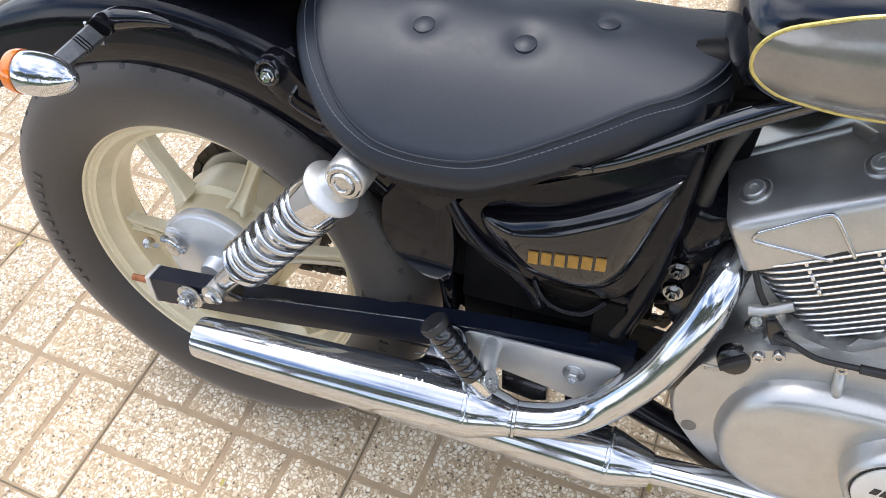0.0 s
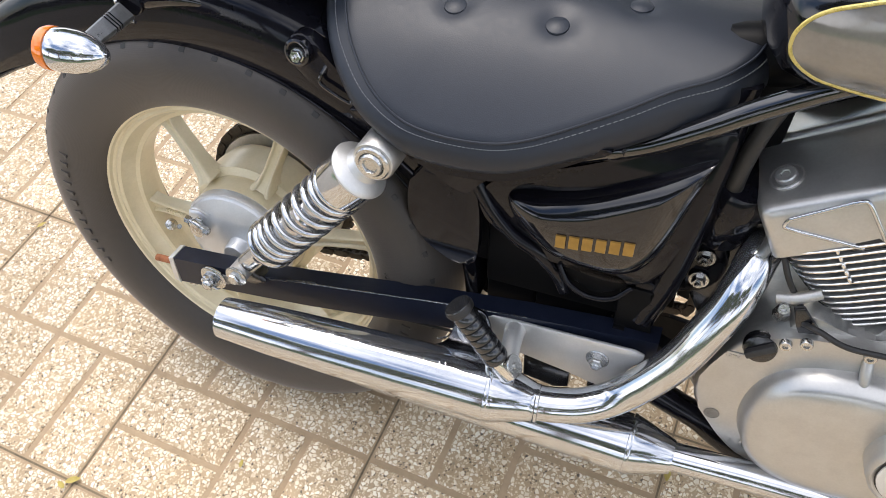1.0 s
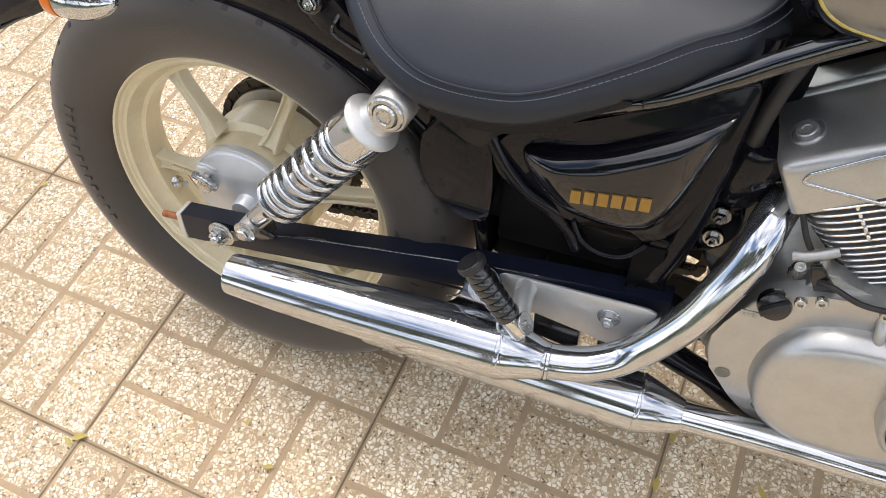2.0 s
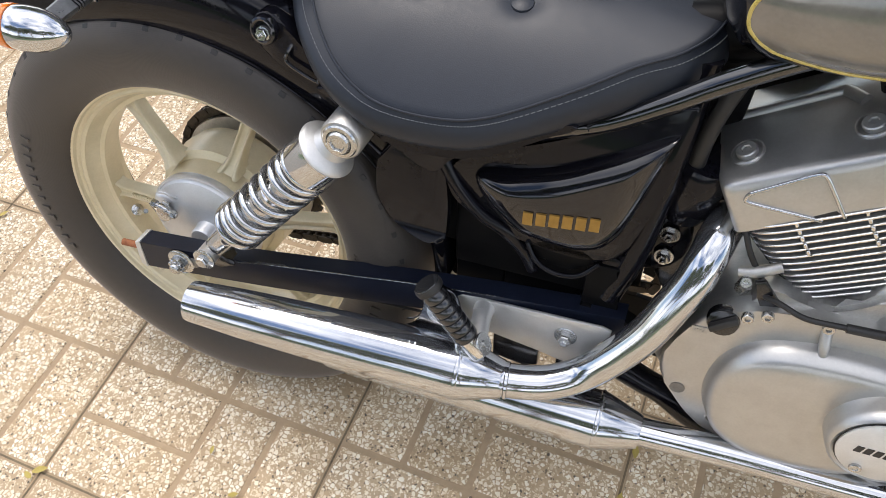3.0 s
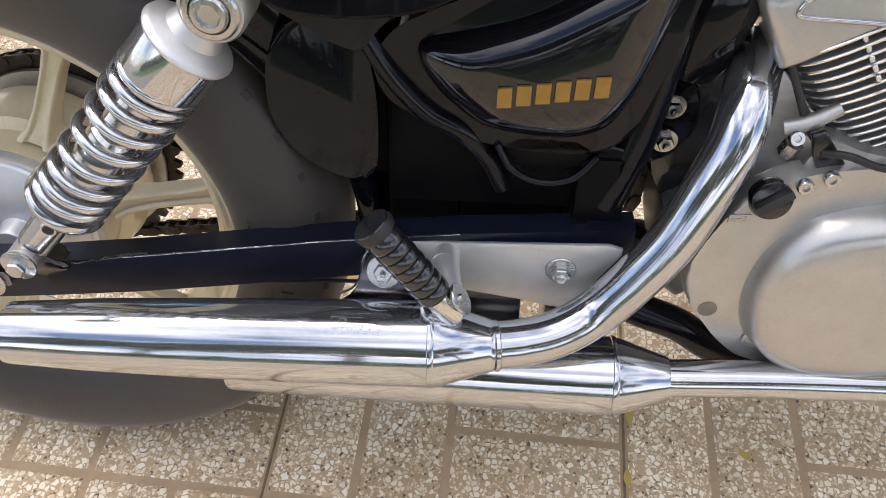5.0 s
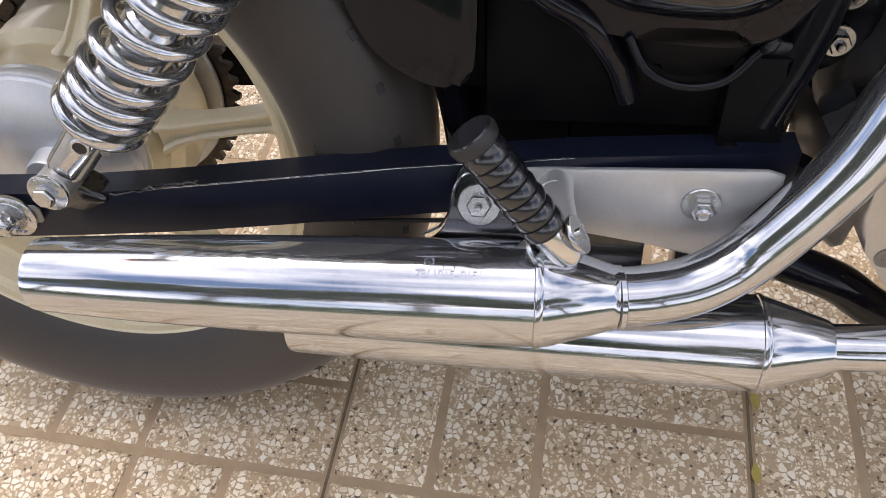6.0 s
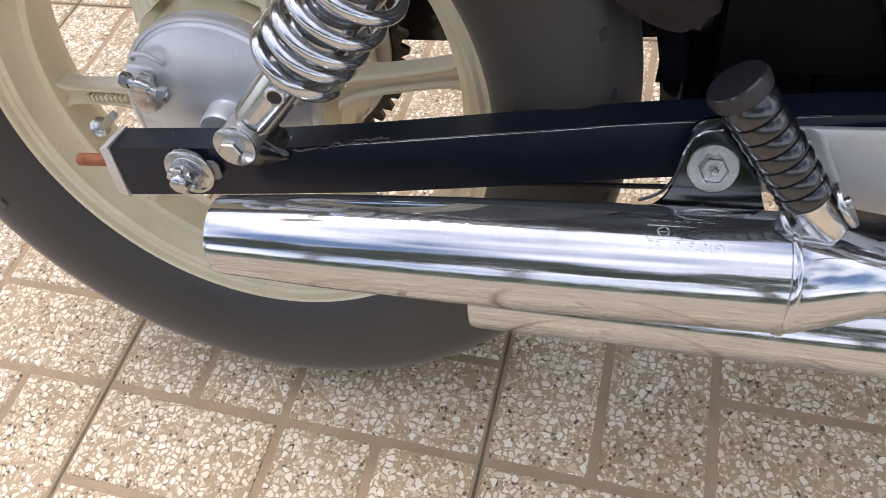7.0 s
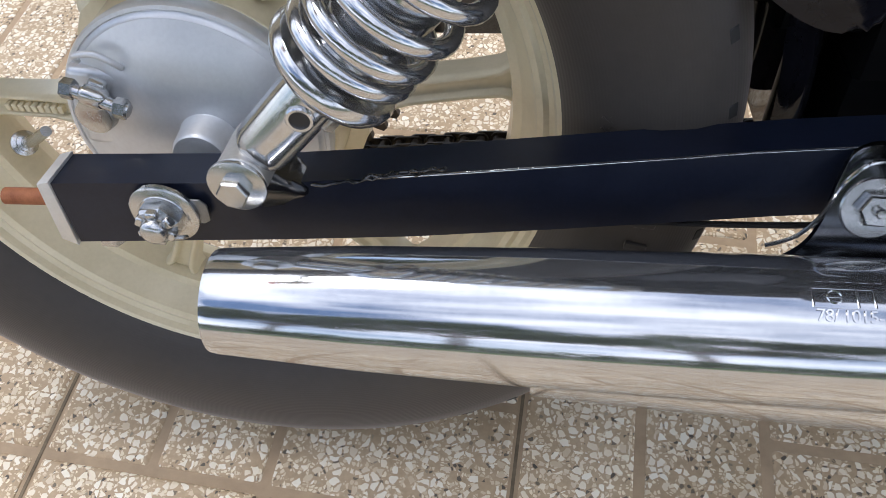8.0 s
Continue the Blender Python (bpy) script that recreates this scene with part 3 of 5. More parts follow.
part("strut_bolt", bolt_mesh((0.145, -0.105, 0.630), (0, -1, 0.15), 0.0068, 0.004, 1.15, 0.3), CHROME_WORN, strut)
strut.location = (0, 0.013, 0.001)
part("helmet_hook", tube([(0.172, -0.094, 0.622), (0.167, -0.102, 0.612), (0.1655, -0.104, 0.603), (0.180, -0.105, 0.5945), (0.196, -0.104, 0.587), (0.200, -0.103, 0.590), (0.204, -0.095, 0.602)], 0.0021, 8, 6), BLACK_SATIN, strut, "thin black wire hook")

# rear turn signal
def make_signal():
    ax = Vector((1.0, 0.12, -0.03)).normalized()
    c = Vector((-0.0503, -0.1768, 0.6395))
    ob = part("turn_signal", lathe([(0.0203, -0.0234), (0.0216, -0.0198), (0.0220, -0.0090), (0.0209, 0.0045), (0.0176, 0.0162), (0.0124, 0.0262), (0.0068, 0.0327), (0.0030, 0.0350), (0.0000, 0.0356)], along(c, ax), 48), CHROME, bike, "chrome bullet turn signal with amber lens")
    part("lens", lathe([(0.0218, -0.0229), (0.0221, -0.0279), (0.0203, -0.0338), (0.0135, -0.0378), (0.0000, -0.0391)], along(c, ax), 48), AMBER, ob, "amber plastic lens")
    # flat tapered arm, turned so that its broad face looks up and outwards
    p1, p2 = Vector((-0.0508, -0.152, 0.6415)), Vector((-0.0525, -0.100, 0.6455))
    run = (p2 - p1).normalized()
    wide = Vector((0.72, 0.02, -0.69))
    wide = (wide - run * wide.dot(run)).normalized()
    face = run.cross(wide)
    def arm_bar(u0, u1, w0, w1, thick, proud):
        bm = bmesh.new()
        ends = []
        for u, w in ((u0, w0), (u1, w1)):
            c0 = p1.lerp(p2, u) + face * proud
            ends.append([bm.verts.new(c0 + wide * (sx * w * k) + face * (sy * thick * k2)) for sx, sy, k, k2 in ((-1, -1, .8, 1), (1, -1, .8, 1), (1, -1, 1, .6), (1, 1, 1, .6), (1, 1, .8, 1), (-1, 1, .8, 1), (-1, 1, 1, .6), (-1, -1, 1, .6))])
        for k in range(8):
            bm.faces.new((ends[0][k], ends[0][(k + 1) % 8], ends[1][(k + 1) % 8], ends[1][k]))
        bm.faces.new(ends[0])
        bm.faces.new(ends[1])
        return bm
    part("stalk", arm_bar(-0.1, 1.0, 0.0086, 0.0108, 0.0062, 0.0), GUNMETAL, ob, "flat grey tapered stalk")
    for k in range(3):
        u = 0.47 + k * 0.075
        part("stalk_rib", arm_bar(u, u + 0.028, 0.0099 + 0.0002 * k, 0.0100 + 0.0002 * k, 0.0068, 0.0), BLACK_SATIN, ob)
    part("stalk_clamp", tube([p2 + wide * 0.0135 + face * 0.001, p2 + run * 0.004 + face * 0.0105 + wide * 0.006, p2 + run * 0.006 + face * 0.011 - wide * 0.006, p2 + run * 0.004 - wide * 0.0145 + face * 0.001], 0.0017, 10, 6), CHROME, ob, "bright wire clamp")
    part("stalk_nut", lathe([(0.0118, -0.004), (0.0128, 0.0), (0.0120, 0.006), (0, 0.006)], along((-0.049, -0.088, 0.6515), (0.2, -1, -0.1)), 28), BLACK_GLOSS, ob)
    part("stalk_base", tube([(-0.055, -0.082, 0.650), (-0.035, -0.076, 0.655), (0.000, -0.070, 0.657), (0.034, -0.066, 0.652)], [0.0105, 0.0130, 0.0100, 0.003], 18, 5), BLACK_GLOSS, ob, "black fairing on the mudguard")
    return ob


make_signal()
tail = part("tail_light", lathe([(0.030, 0), (0.034, 0.01), (0.034, 0.03), (0.026, 0.044), (0, 0.05)], along((-0.44, 0, 0.560), (-1, 0, 0.1)), 32), RED, bike, "red tail light")
part("tail_light_ring", lathe([(0.036, -0.004), (0.037, 0.006), (0.034, 0.008), (0.03, -0.004)], along((-0.44, 0, 0.560), (-1, 0, 0.1)), 32, True), CHROME, tail)

# under the seat: frame plate, rails and the side panel
skirt = part("frame_skirt", prism(outline([(0.205, 0.592), (0.235, 0.574), (0.262, 0.557), (0.293, 0.538), (0.326, 0.521), (0.343, 0.539), (0.367, 0.557), (0.418, 0.582), (0.457, 0.601), (0.462, 0.608), (0.440, 0.606), (0.400, 0.592), (0.340, 0.580), (0.290, 0.580), (0.240, 0.592)], 4), -0.108, -0.070, 0.005, 3), BLACK, bike, "gloss black frame side plate")
part("skirt_bolt", lathe([(0.006, 0), (0.006, 0.002), (0.003, 0.004), (0, 0.004)], along((0.286, -0.108, 0.556), (0, -1, 0)), 16), CHROME_WORN, skirt)
part("rail_gusset", prism(outline([(0.425, 0.600), (0.470, 0.620), (0.515, 0.640), (0.545, 0.655), (0.552, 0.645), (0.530, 0.630), (0.480, 0.600), (0.44, 0.588)], 4), -0.048, -0.020, 0.004), BLACK_DULL, bike, "black plate below the saddle")
rail = part("frame_rail", tube([(0.30, -0.088, 0.575), (0.39, -0.092, 0.575), (0.448, -0.094, 0.596), (0.487, -0.094, 0.613), (0.532, -0.092, 0.641), (0.574, -0.089, 0.669), (0.64, -0.082, 0.704), (0.74, -0.06, 0.735)], 0.0100, 20, 6), RAIL_BLACK, bike, "gloss black frame tube")
rail.location = (0.006, 0.016, -0.008)
part("rail_clip", block((0.016, 0.010, 0.008), pose(0.458, -0.106, 0.604, 0, -28, 0), 0.002), RAIL_BLACK, rail)
part("frame_rail", tube([(0.52, 0.09, 0.64), (0.64, 0.085, 0.70), (0.74, 0.06, 0.745)], 0.0110, 16, 4), BLACK_DULL, bike)
part("backbone", tube([(0.30, 0, 0.60), (0.55, 0, 0.665), (0.80, 0, 0.70), (1.05, 0, 0.74)], 0.028, 20, 4), BLACK_DULL, bike)

PANEL = [(0.366, 0.512), (0.373, 0.522), (0.408, 0.530), (0.447, 0.543), (0.496, 0.571), (0.546, 0.603), (0.549, 0.597), (0.541, 0.562), (0.526, 0.500), (0.513, 0.470), (0.498, 0.456), (0.471, 0.450), (0.418, 0.456), (0.389, 0.476), (0.373, 0.495)]
panel = part("side_panel", dome(outline(PANEL, 5), -0.088, 0.0205, 0.02, 10, 1.6, (0.458, 0.500), 0.52), BLACK_GLOSS, bike, "gloss black side cover with gold maker's mark", 60)
back = [(0.334, 0.502), (0.349, 0.526), (0.378, 0.542), (0.444, 0.572), (0.502, 0.604), (0.552, 0.634), (0.562, 0.622), (0.554, 0.555), (0.539, 0.491), (0.520, 0.441), (0.485, 0.430), (0.424, 0.435), (0.387, 0.445), (0.352, 0.464), (0.338, 0.480)]
part("panel_frame", prism(outline(back, 5), -0.082, -0.060, 0.006, 3), BLACK, bike, "gloss black panel surround", 60)
part("lower_frame_tube", tube([(0.328, -0.078, 0.520), (0.345, -0.080, 0.492), (0.372, -0.082, 0.462), (0.398, -0.080, 0.445), (0.420, -0.072, 0.415), (0.432, -0.066, 0.385)], 0.0085, 14, 6), BLACK, bike)
part("toolbox_lip", tube([(0.426, -0.083, 0.436), (0.439, -0.087, 0.416), (0.461, -0.089, 0.407), (0.486, -0.088, 0.411), (0.504, -0.082, 0.428)], 0.0030, 10, 6), BLACK, bike)
part("toolbox", prism(outline([(0.430, 0.440), (0.441, 0.418), (0.462, 0.410), (0.485, 0.414), (0.500, 0.438)], 4), -0.082, -0.062, 0.004), BLACK_DULL, bike, "dull black toolbox pocket")
# maker's mark: six plain gold blocks
for k in range(6):
    w = 0.0100
    x = 0.4235 + k * 0.0132
    z = 0.4915 + (x - 0.42) * 0.17
    part("mark_block", prism([(x, z - 0.0080), (x + w, z - 0.0072), (x + w, z + 0.0080), (x, z + 0.0072)], -0.1103, -0.104, 0), GOLD, panel, "gold mark")

part("lower_bracket", prism([(0.398, 0.312), (0.456, 0.306), (0.457, 0.248), (0.440, 0.240), (0.400, 0.246)], -0.092, -0.070, 0.003), BLACK_SATIN, bike, "black lower frame bracket")
part("lower_bracket", prism([(0.478, 0.306), (0.520, 0.306), (0.512, 0.262), (0.478, 0.246)], -0.092, -0.070, 0.003), BLACK_SATIN, bike)
part("brake_cable", tube([(0.09, -0.096, 0.284), (0.15, -0.099, 0.2875), (0.21, -0.100, 0.291), (0.312, -0.100, 0.298), (0.38, -0.098, 0.305)], 0.0017, 8, 4), RUBBER, bike, "thin black cable below the swingarm")
# dark inner parts under the seat: battery box, air box and downtube
box = part("battery_box", prism([(0.336, 0.356), (0.530, 0.358), (0.536, 0.470), (0.500, 0.560), (0.40, 0.560), (0.336, 0.47)], -0.058, 0.060, 0.006), BLACK_DULL, bike, "dull black battery box")
part("box_foot", prism([(0.336, 0.290), (0.396, 0.285), (0.396, 0.355), (0.336, 0.355)], -0.050, 0.050, 0.004), BLACK_DULL, box)
part("box_foot", prism([(0.3965, 0.270), (0.532, 0.275), (0.528, 0.356), (0.3965, 0.356)], -0.050, 0.050, 0.004), BLACK_DULL, box)
part("downtube", tube([(0.556, -0.040, 0.660), (0.552, -0.046, 0.580), (0.545, -0.052, 0.500), (0.536, -0.058, 0.430), (0.520, -0.062, 0.370)], 0.0150, 18, 6), BLACK, bike, "gloss black frame downtube")
part("downtube", tube([(0.556, 0.040, 0.660), (0.545, 0.052, 0.500), (0.520, 0.062, 0.370)], 0.0165, 14, 4), BLACK, bike)
lug = part("engine_lug", prism(outline([(0.535, 0.470), (0.580, 0.462), (0.592, 0.430), (0.578, 0.392), (0.545, 0.380), (0.530, 0.410)], 4), -0.018, 0.02, 0.003), BLACK, bike, "black engine mount lug")
for z in (0.407, 0.440):
    part("lug_bolt", bolt_mesh((0.568, -0.020, z), (0, -1, 0), 0.0075, 0.006), ZINC, lug)
part("mount_plate", prism(outline([(0.574, 0.470), (0.613, 0.464), (0.627, 0.372), (0.620, 0.330), (0.586, 0.330), (0.574, 0.352), (0.562, 0.372), (0.566, 0.420)], 3), -0.004, 0.004, 0.002), BLACK_SATIN, bike, "black engine mounting plate")
part("downtube_foot", prism(outline([(0.505, 0.425), (0.538, 0.420), (0.532, 0.385), (0.527, 0.335), (0.505, 0.330)], 3), -0.070, -0.030, 0.003), BLACK, bike, "black foot of the frame tube")
# dark sheets added on the far side to close gaps to the floor
for far_out in ([(0.490, 0.150), (0.610, 0.150), (0.606, 0.250), (0.553, 0.256), (0.490, 0.256)], [(0.490, 0.2565), (0.552, 0.2565), (0.552, 0.360), (0.490, 0.360)], [(0.5525, 0.300), (0.572, 0.294), (0.612, 0.292), (0.612, 0.370), (0.5525, 0.370)]):
    part("far_frame_plate", prism(far_out, 0.058, 0.066, 0.001), BLACK_DULL, bike)
part("black_canister", lathe([(0.012, -0.045), (0.026, -0.040), (0.029, -0.02), (0.029, 0.03), (0.024, 0.038), (0, 0.040)], along((0.578, -0.030, 0.520), (0.15, -0.2, 0.95)), 36), BLACK, bike, "gloss black canister behind the exhaust pipe")
part("breather_hose", tube([(0.592, -0.045, 0.655), (0.578, -0.050, 0.610), (0.572, -0.048, 0.560), (0.578, -0.035, 0.52)], 0.0085, 12, 6), RUBBER, bike)
part("inner_cover", prism([(0.535, 0.470), (0.600, 0.480), (0.610, 0.650), (0.545, 0.655)], 0.010, 0.030, 0.004), BLACK_DULL, bike)
# black sheet added behind the gap below the tank to keep it dark
part("inner_shield", prism([(0.610, 0.560), (0.616, 0.628), (0.745, 0.642), (0.760, 0.585), (0.689, 0.566)], 0.085, 0.095, 0.003), BLACK_DULL, bike, "dull black backing sheet added for the dark gap below the tank")
# dark plates added behind the slits so that they stay black
part("inner_plate", prism([(0.3185, 0.270), (0.350, 0.270), (0.346, 0.375), (0.3185, 0.375)], 0.0, 0.008, 0.002), BLACK_DULL, bike)
part("inner_plate", prism([(0.296, 0.376), (0.336, 0.376), (0.336, 0.530), (0.300, 0.530)], -0.045, 0.045, 0.003), BLACK_DULL, bike)
part("inner_plate", prism([(0.286, 0.346), (0.3355, 0.346), (0.3355, 0.530), (0.300, 0.530)], 0.046, 0.060, 0.003), BLACK_DULL, bike)
# added filler that keeps the space past the beam's end black
part("pivot_plate", prism([(0.492, 0.420), (0.528, 0.420), (0.531, 0.348), (0.566, 0.338), (0.566, 0.300), (0.492, 0.300)], -0.074, -0.056, 0.004), BLACK_DULL, bike, "black filler added in the dark space by the swingarm pivot")
part("cross_tube", tube([(0.48, -0.034, 0.342), (0.48, 0.095, 0.342)], 0.012, 16, 1, False), BLACK, bike)
part("cross_tube_bolt", bolt_mesh((0.480, -0.0345, 0.342), (0, -1, 0), 0.0062, 0.005), ZINC, bike)

# ---------------------------------------------------------------- swingarm, chain, shock
def arm_face(x):
    """The near face of the swingarm, which closes in towards its pivot."""
    return -0.1355 + 0.083 * (x + 0.06)


def beam(side):
    bm, sect = bmesh.new(), []
    for x, top, bot in ((-0.0625, 0.3220, 0.2810), (0.05, 0.3245, 0.2855), (0.12, 0.3300, 0.2895), (0.20, 0.3385, 0.2970), (0.30, 0.3490, 0.3080), (0.40, 0.3560, 0.3160), (0.545, 0.3600, 0.3220)):
        cut = 0.001 if x < -0.05 else 0.0
        y0, y1 = -side * arm_face(x), -side * (arm_face(x) + 0.025)
        sect.append([bm.verts.new(v) for v in ((x - cut, y0, top), (x - cut, y1, top), (x + cut, y1, bot), (x + cut, y0, bot))])
    for p, q in zip(sect, sect[1:]):
        for i in range(4):
            bm.faces.new((p[i], p[(i + 1) % 4], q[(i + 1) % 4], q[i]))
    bm.faces.new(sect[0]), bm.faces.new(sect[-1])
    bmesh.ops.bevel(bm, geom=[e for e in bm.edges if len(e.link_faces) == 2 and e.calc_face_angle(0) > 0.5], offset=0.0022, segments=3, affect='EDGES')
    return bm


arm = part("swingarm", beam(-1), ARM_PAINT, bike, "satin black box section swingarm")
# thin chrome line standing in for the highlight along the crease
part("worn_edge", tube([(x, arm_face(x) + 0.0006, z) for x, z in ((0.10, 0.3278), (0.15, 0.3327), (0.20, 0.3380), (0.25, 0.3432), (0.30, 0.3484), (0.40, 0.3554))], 0.0007, 8, 4), SHOCK_CHROME, arm, "bright line for the highlight on the arm's edge")
part("far_beam", beam(1), BLACK_SATIN, arm)
part("arm_cross", tube([(0.50, -0.08, 0.340), (0.50, 0.08, 0.340)], 0.02, 16, 1, False), BLACK_SATIN, arm)
part("end_plate", prism([(-0.0705, 0.3215), (-0.0630, 0.3240), (-0.0630, 0.2790), (-0.0715, 0.2830)], -0.1370, -0.110, 0.0008), BRACKET, arm, "bare metal chain adjuster plate")
part("adjuster_bolt", tube([(-0.064, -0.1235, 0.3025), (-0.103, -0.1250, 0.3012)], 0.0048, 12, 1, False), RUST, arm, "rusty adjuster screw")
part("adjuster_nut", lathe([(0.0085, 0), (0.0085, 0.007), (0, 0.007)], along((-0.050, -0.123, 0.2800), (0, 0, -1)), 6), ZINC, arm)
ax = part("axle_washer", lathe([(0.0185, 0), (0.0185, 0.002), (0.017, 0.003), (0, 0.003)], along((0.0, -0.1125, 0.297), (0, -1, 0)), 32), ZINC, bike, "zinc plated axle washer and castle nut")
part("castle_nut", bolt_mesh((0.0, -0.114, 0.297), (0, -1, 0), 0.0118, 0.0075, 1.1, 0.62, 12), ZINC, ax)
part("axle_end", lathe([(0.0072, 0.006), (0.0072, 0.0145), (0.0062, 0.0165), (0.004, 0.0176), (0, 0.0180)], along((0.0, -0.114, 0.297), (0, -1, 0)), 28), ZINC, ax, "rounded bright axle end")
for k in range(6):
    part("nut_castle", block((0.0042, 0.006, 0.005), along((0.0, -0.1245, 0.297), (0, -1, 0), 30 + 60 * k) @ pose(0.0086, 0, 0), 0.0008, 1), ZINC, ax)
part("split_pin", tube([(-0.010, -0.1255, 0.292), (0.010, -0.1255, 0.292), (0.013, -0.1215, 0.289)], 0.0011, 6, 3), ZINC, ax)
part("adjuster_plate", prism([(-0.020, 0.300), (-0.017, 0.304), (0.020, 0.3065), (0.0235, 0.303), (0.0235, 0.293), (0.020, 0.2905), (-0.017, 0.288), (-0.020, 0.291)], -0.1125, -0.111, 0.0006), GUNMETAL, ax)
ax.location = (-0.006, -0.0212, 0.0095)


# rough weld beads on the arm
rw = random.Random(8)
for x0, z0, x1, z1 in ((0.072, 0.3235, 0.128, 0.3325), (0.100, 0.3300, 0.140, 0.3362)):
    n = 18
    pts = [(x0 + (x1 - x0) * k / n, arm_face(x0 + (x1 - x0) * k / n) + rw.uniform(-0.0006, 0.0006), z0 + (z1 - z0) * k / n + rw.uniform(-0.0010, 0.0010)) for k in range(n + 1)]
    part("weld_bead", tube(pts, [rw.uniform(0.0005, 0.0012) for k in range(n + 1)], 8, 3), BLACK_SATIN, arm)


def make_shock(side):
    b, t = Vector((0.0465, side * 0.132, 0.343)), Vector((0.2442, side * 0.122, 0.561))
    d = (t - b).normalized()
    length = (t - b).length
    m = along(b, d)
    L = length
    body = part("shock_absorber", lathe([(0.009, 0.0085), (0.0125, 0.0095), (0.0138, 0.012), (0.0142, 0.016), (0.0145, 0.056), (0.0150, 0.070), (0.0150, 0.087), (0.0190, 0.090), (0.0190, 0.155), (0.0165, 0.158), (0.0165, L - 0.04), (0, L - 0.04)], m, 48), SHOCK_CHROME, bike, "chrome rear shock absorber with coil spring")
    part("spring_seat", lathe([(0.018, 0.060), (0.025, 0.0635), (0.0300, 0.0675), (0.0318, 0.071), (0.0318, 0.074), (0.0300, 0.0765), (0.026, 0.077), (0.016, 0.076)], m, 56, True), SHOCK_CHROME, body)
    # coils close up towards the top
    pts, n, turns = [], 300, 8.75
    for i in range(n + 1):
        u = i / n
        g = u - 0.06 * math.sin(2 * math.pi * u)
        h = 0.081 + (L - 0.072 - 0.081) * g
        a = 2 * math.pi * turns * u
        pts.append(m @ Vector((0.0272 * math.cos(a), 0.0272 * math.sin(a), h)))
    part("coil_spring", tube(pts, 0.0043, 12, 1, False), SHOCK_CHROME, body, "chrome coil spring")
    part("spring_sleeve", lathe([(0.0245, L - 0.076), (0.0300, L - 0.074), (0.0308, L - 0.071), (0.0308, L - 0.041), (0.0290, L - 0.039), (0.0245, L - 0.039)], m, 56, True), CHROME, body, "chrome sleeve over the spring's end")
    part("top_cap", lathe([(0.028, L - 0.0405), (0.0322, L - 0.0400), (0.0328, L - 0.0380), (0.0318, L - 0.0360), (0.0285, L - 0.0340), (0.0205, L - 0.0300), (0.0165, L - 0.020), (0, L - 0.014)], m, 56), BRACKET, body, "satin alloy top cap")
    part("top_eye", lathe([(0.0205, -0.019), (0.0222, -0.016), (0.0222, 0.015), (0.0205, 0.018), (0.012, 0.018), (0.012, -0.019)], along(t, (0, 1, 0)), 40, True), ALLOY, body, "grey cast eye")
    e = along(t + Vector((0, side * 0.0175, 0)), (0, side, 0))
    part("top_bolt", join(lathe([(0.0185, 0), (0.0185, 0.0035), (0.0170, 0.0052), (0.0135, 0.0055), (0.0128, 0.0035)], e, 36, caps=(True, False)), lathe([(0.0128, 0.0032), (0.0120, 0.0068), (0.0108, 0.0085), (0.0078, 0.0088)], e, 32, caps=(False, False)), lathe([(0.0086, 0.0089), (0.0074, 0.0066), (0, 0.0064)], e, 6, caps=(False, True))), ZINC, body, "polished hexagon socket bolt")
    # fork at the lower end
    q = along(b, (0, side, 0))
    part("lower_eye", lathe([(0.0110, -0.017), (0.0128, -0.015), (0.0128, 0.015), (0.0110, 0.017), (0.006, 0.017), (0.006, -0.017)], q, 36, True), ALLOY, body, "grey rubber lined eye")
    part("lower_bolt", join(lathe([(0.0140, 0.0175), (0.0144, 0.0182), (0.0142, 0.0196), (0.0136, 0.0200), (0, 0.0200)], q, 44), lathe([(0.0076, 0.020), (0.0080, 0.021), (0.0080, 0.0255), (0.0070, 0.0270), (0, 0.0270)], q, 6)), ZINC, body, "zinc bolt with wide washer")
    nrm = Vector((0.25, side * 0.95, 0.12))
    nrm = (nrm - d * nrm.dot(d)).normalized()
    e2 = along(b + d * 0.048 + nrm * 0.0138, nrm)
    part("port_ring", lathe([(0.0066, -0.002), (0.0066, 0.0014), (0.0059, 0.0021), (0.0047, 0.0019), (0.0043, 0.0004)], e2, 30, caps=(False, False)), SHOCK_CHROME, body)
    # shallow black disc, its colour standing for the shade inside the port
    part("port_hole", lathe([(0.0045, 0.0007), (0.0022, 0.0003), (0, 0.0002)], e2, 24), PLASTIC, body, "dark disc for the shade in the port")
    sid = d.cross(nrm).normalized() * -side
    part("clamp_screw", lathe([(0.0042, -0.007), (0.0046, -0.006), (0.0046, 0.006), (0.0042, 0.007), (0, 0.007)], along(b + d * 0.051 + sid * 0.0140 + nrm * 0.003, d), 6), ZINC, body)
    # spot-weld bosses on the arm and its bracket
    return body


make_shock(-1)
make_shock(1)
part("shock_bracket", prism(outline([(0.016, 0.318), (0.030, 0.330), (0.047, 0.336), (0.060, 0.331), (0.070, 0.319), (0.04, 0.310)], 4), -0.1290, -0.110, 0.003), BLACK_SATIN, bike)

# brake: arm, rod and cable clamp on the backing plate
part("brake_arm", join(lathe([(0.010, 0), (0.0115, 0.004), (0.0105, 0.010), (0, 0.011)], along((-0.048, -0.070, 0.322), (0, -1, 0)), 28),
               block((0.010, 0.006, 0.026), pose(-0.046, -0.074, 0.330, 0, 20, 0), 0.0020)), ZINC, brake_plate, "zinc brake cam lever")
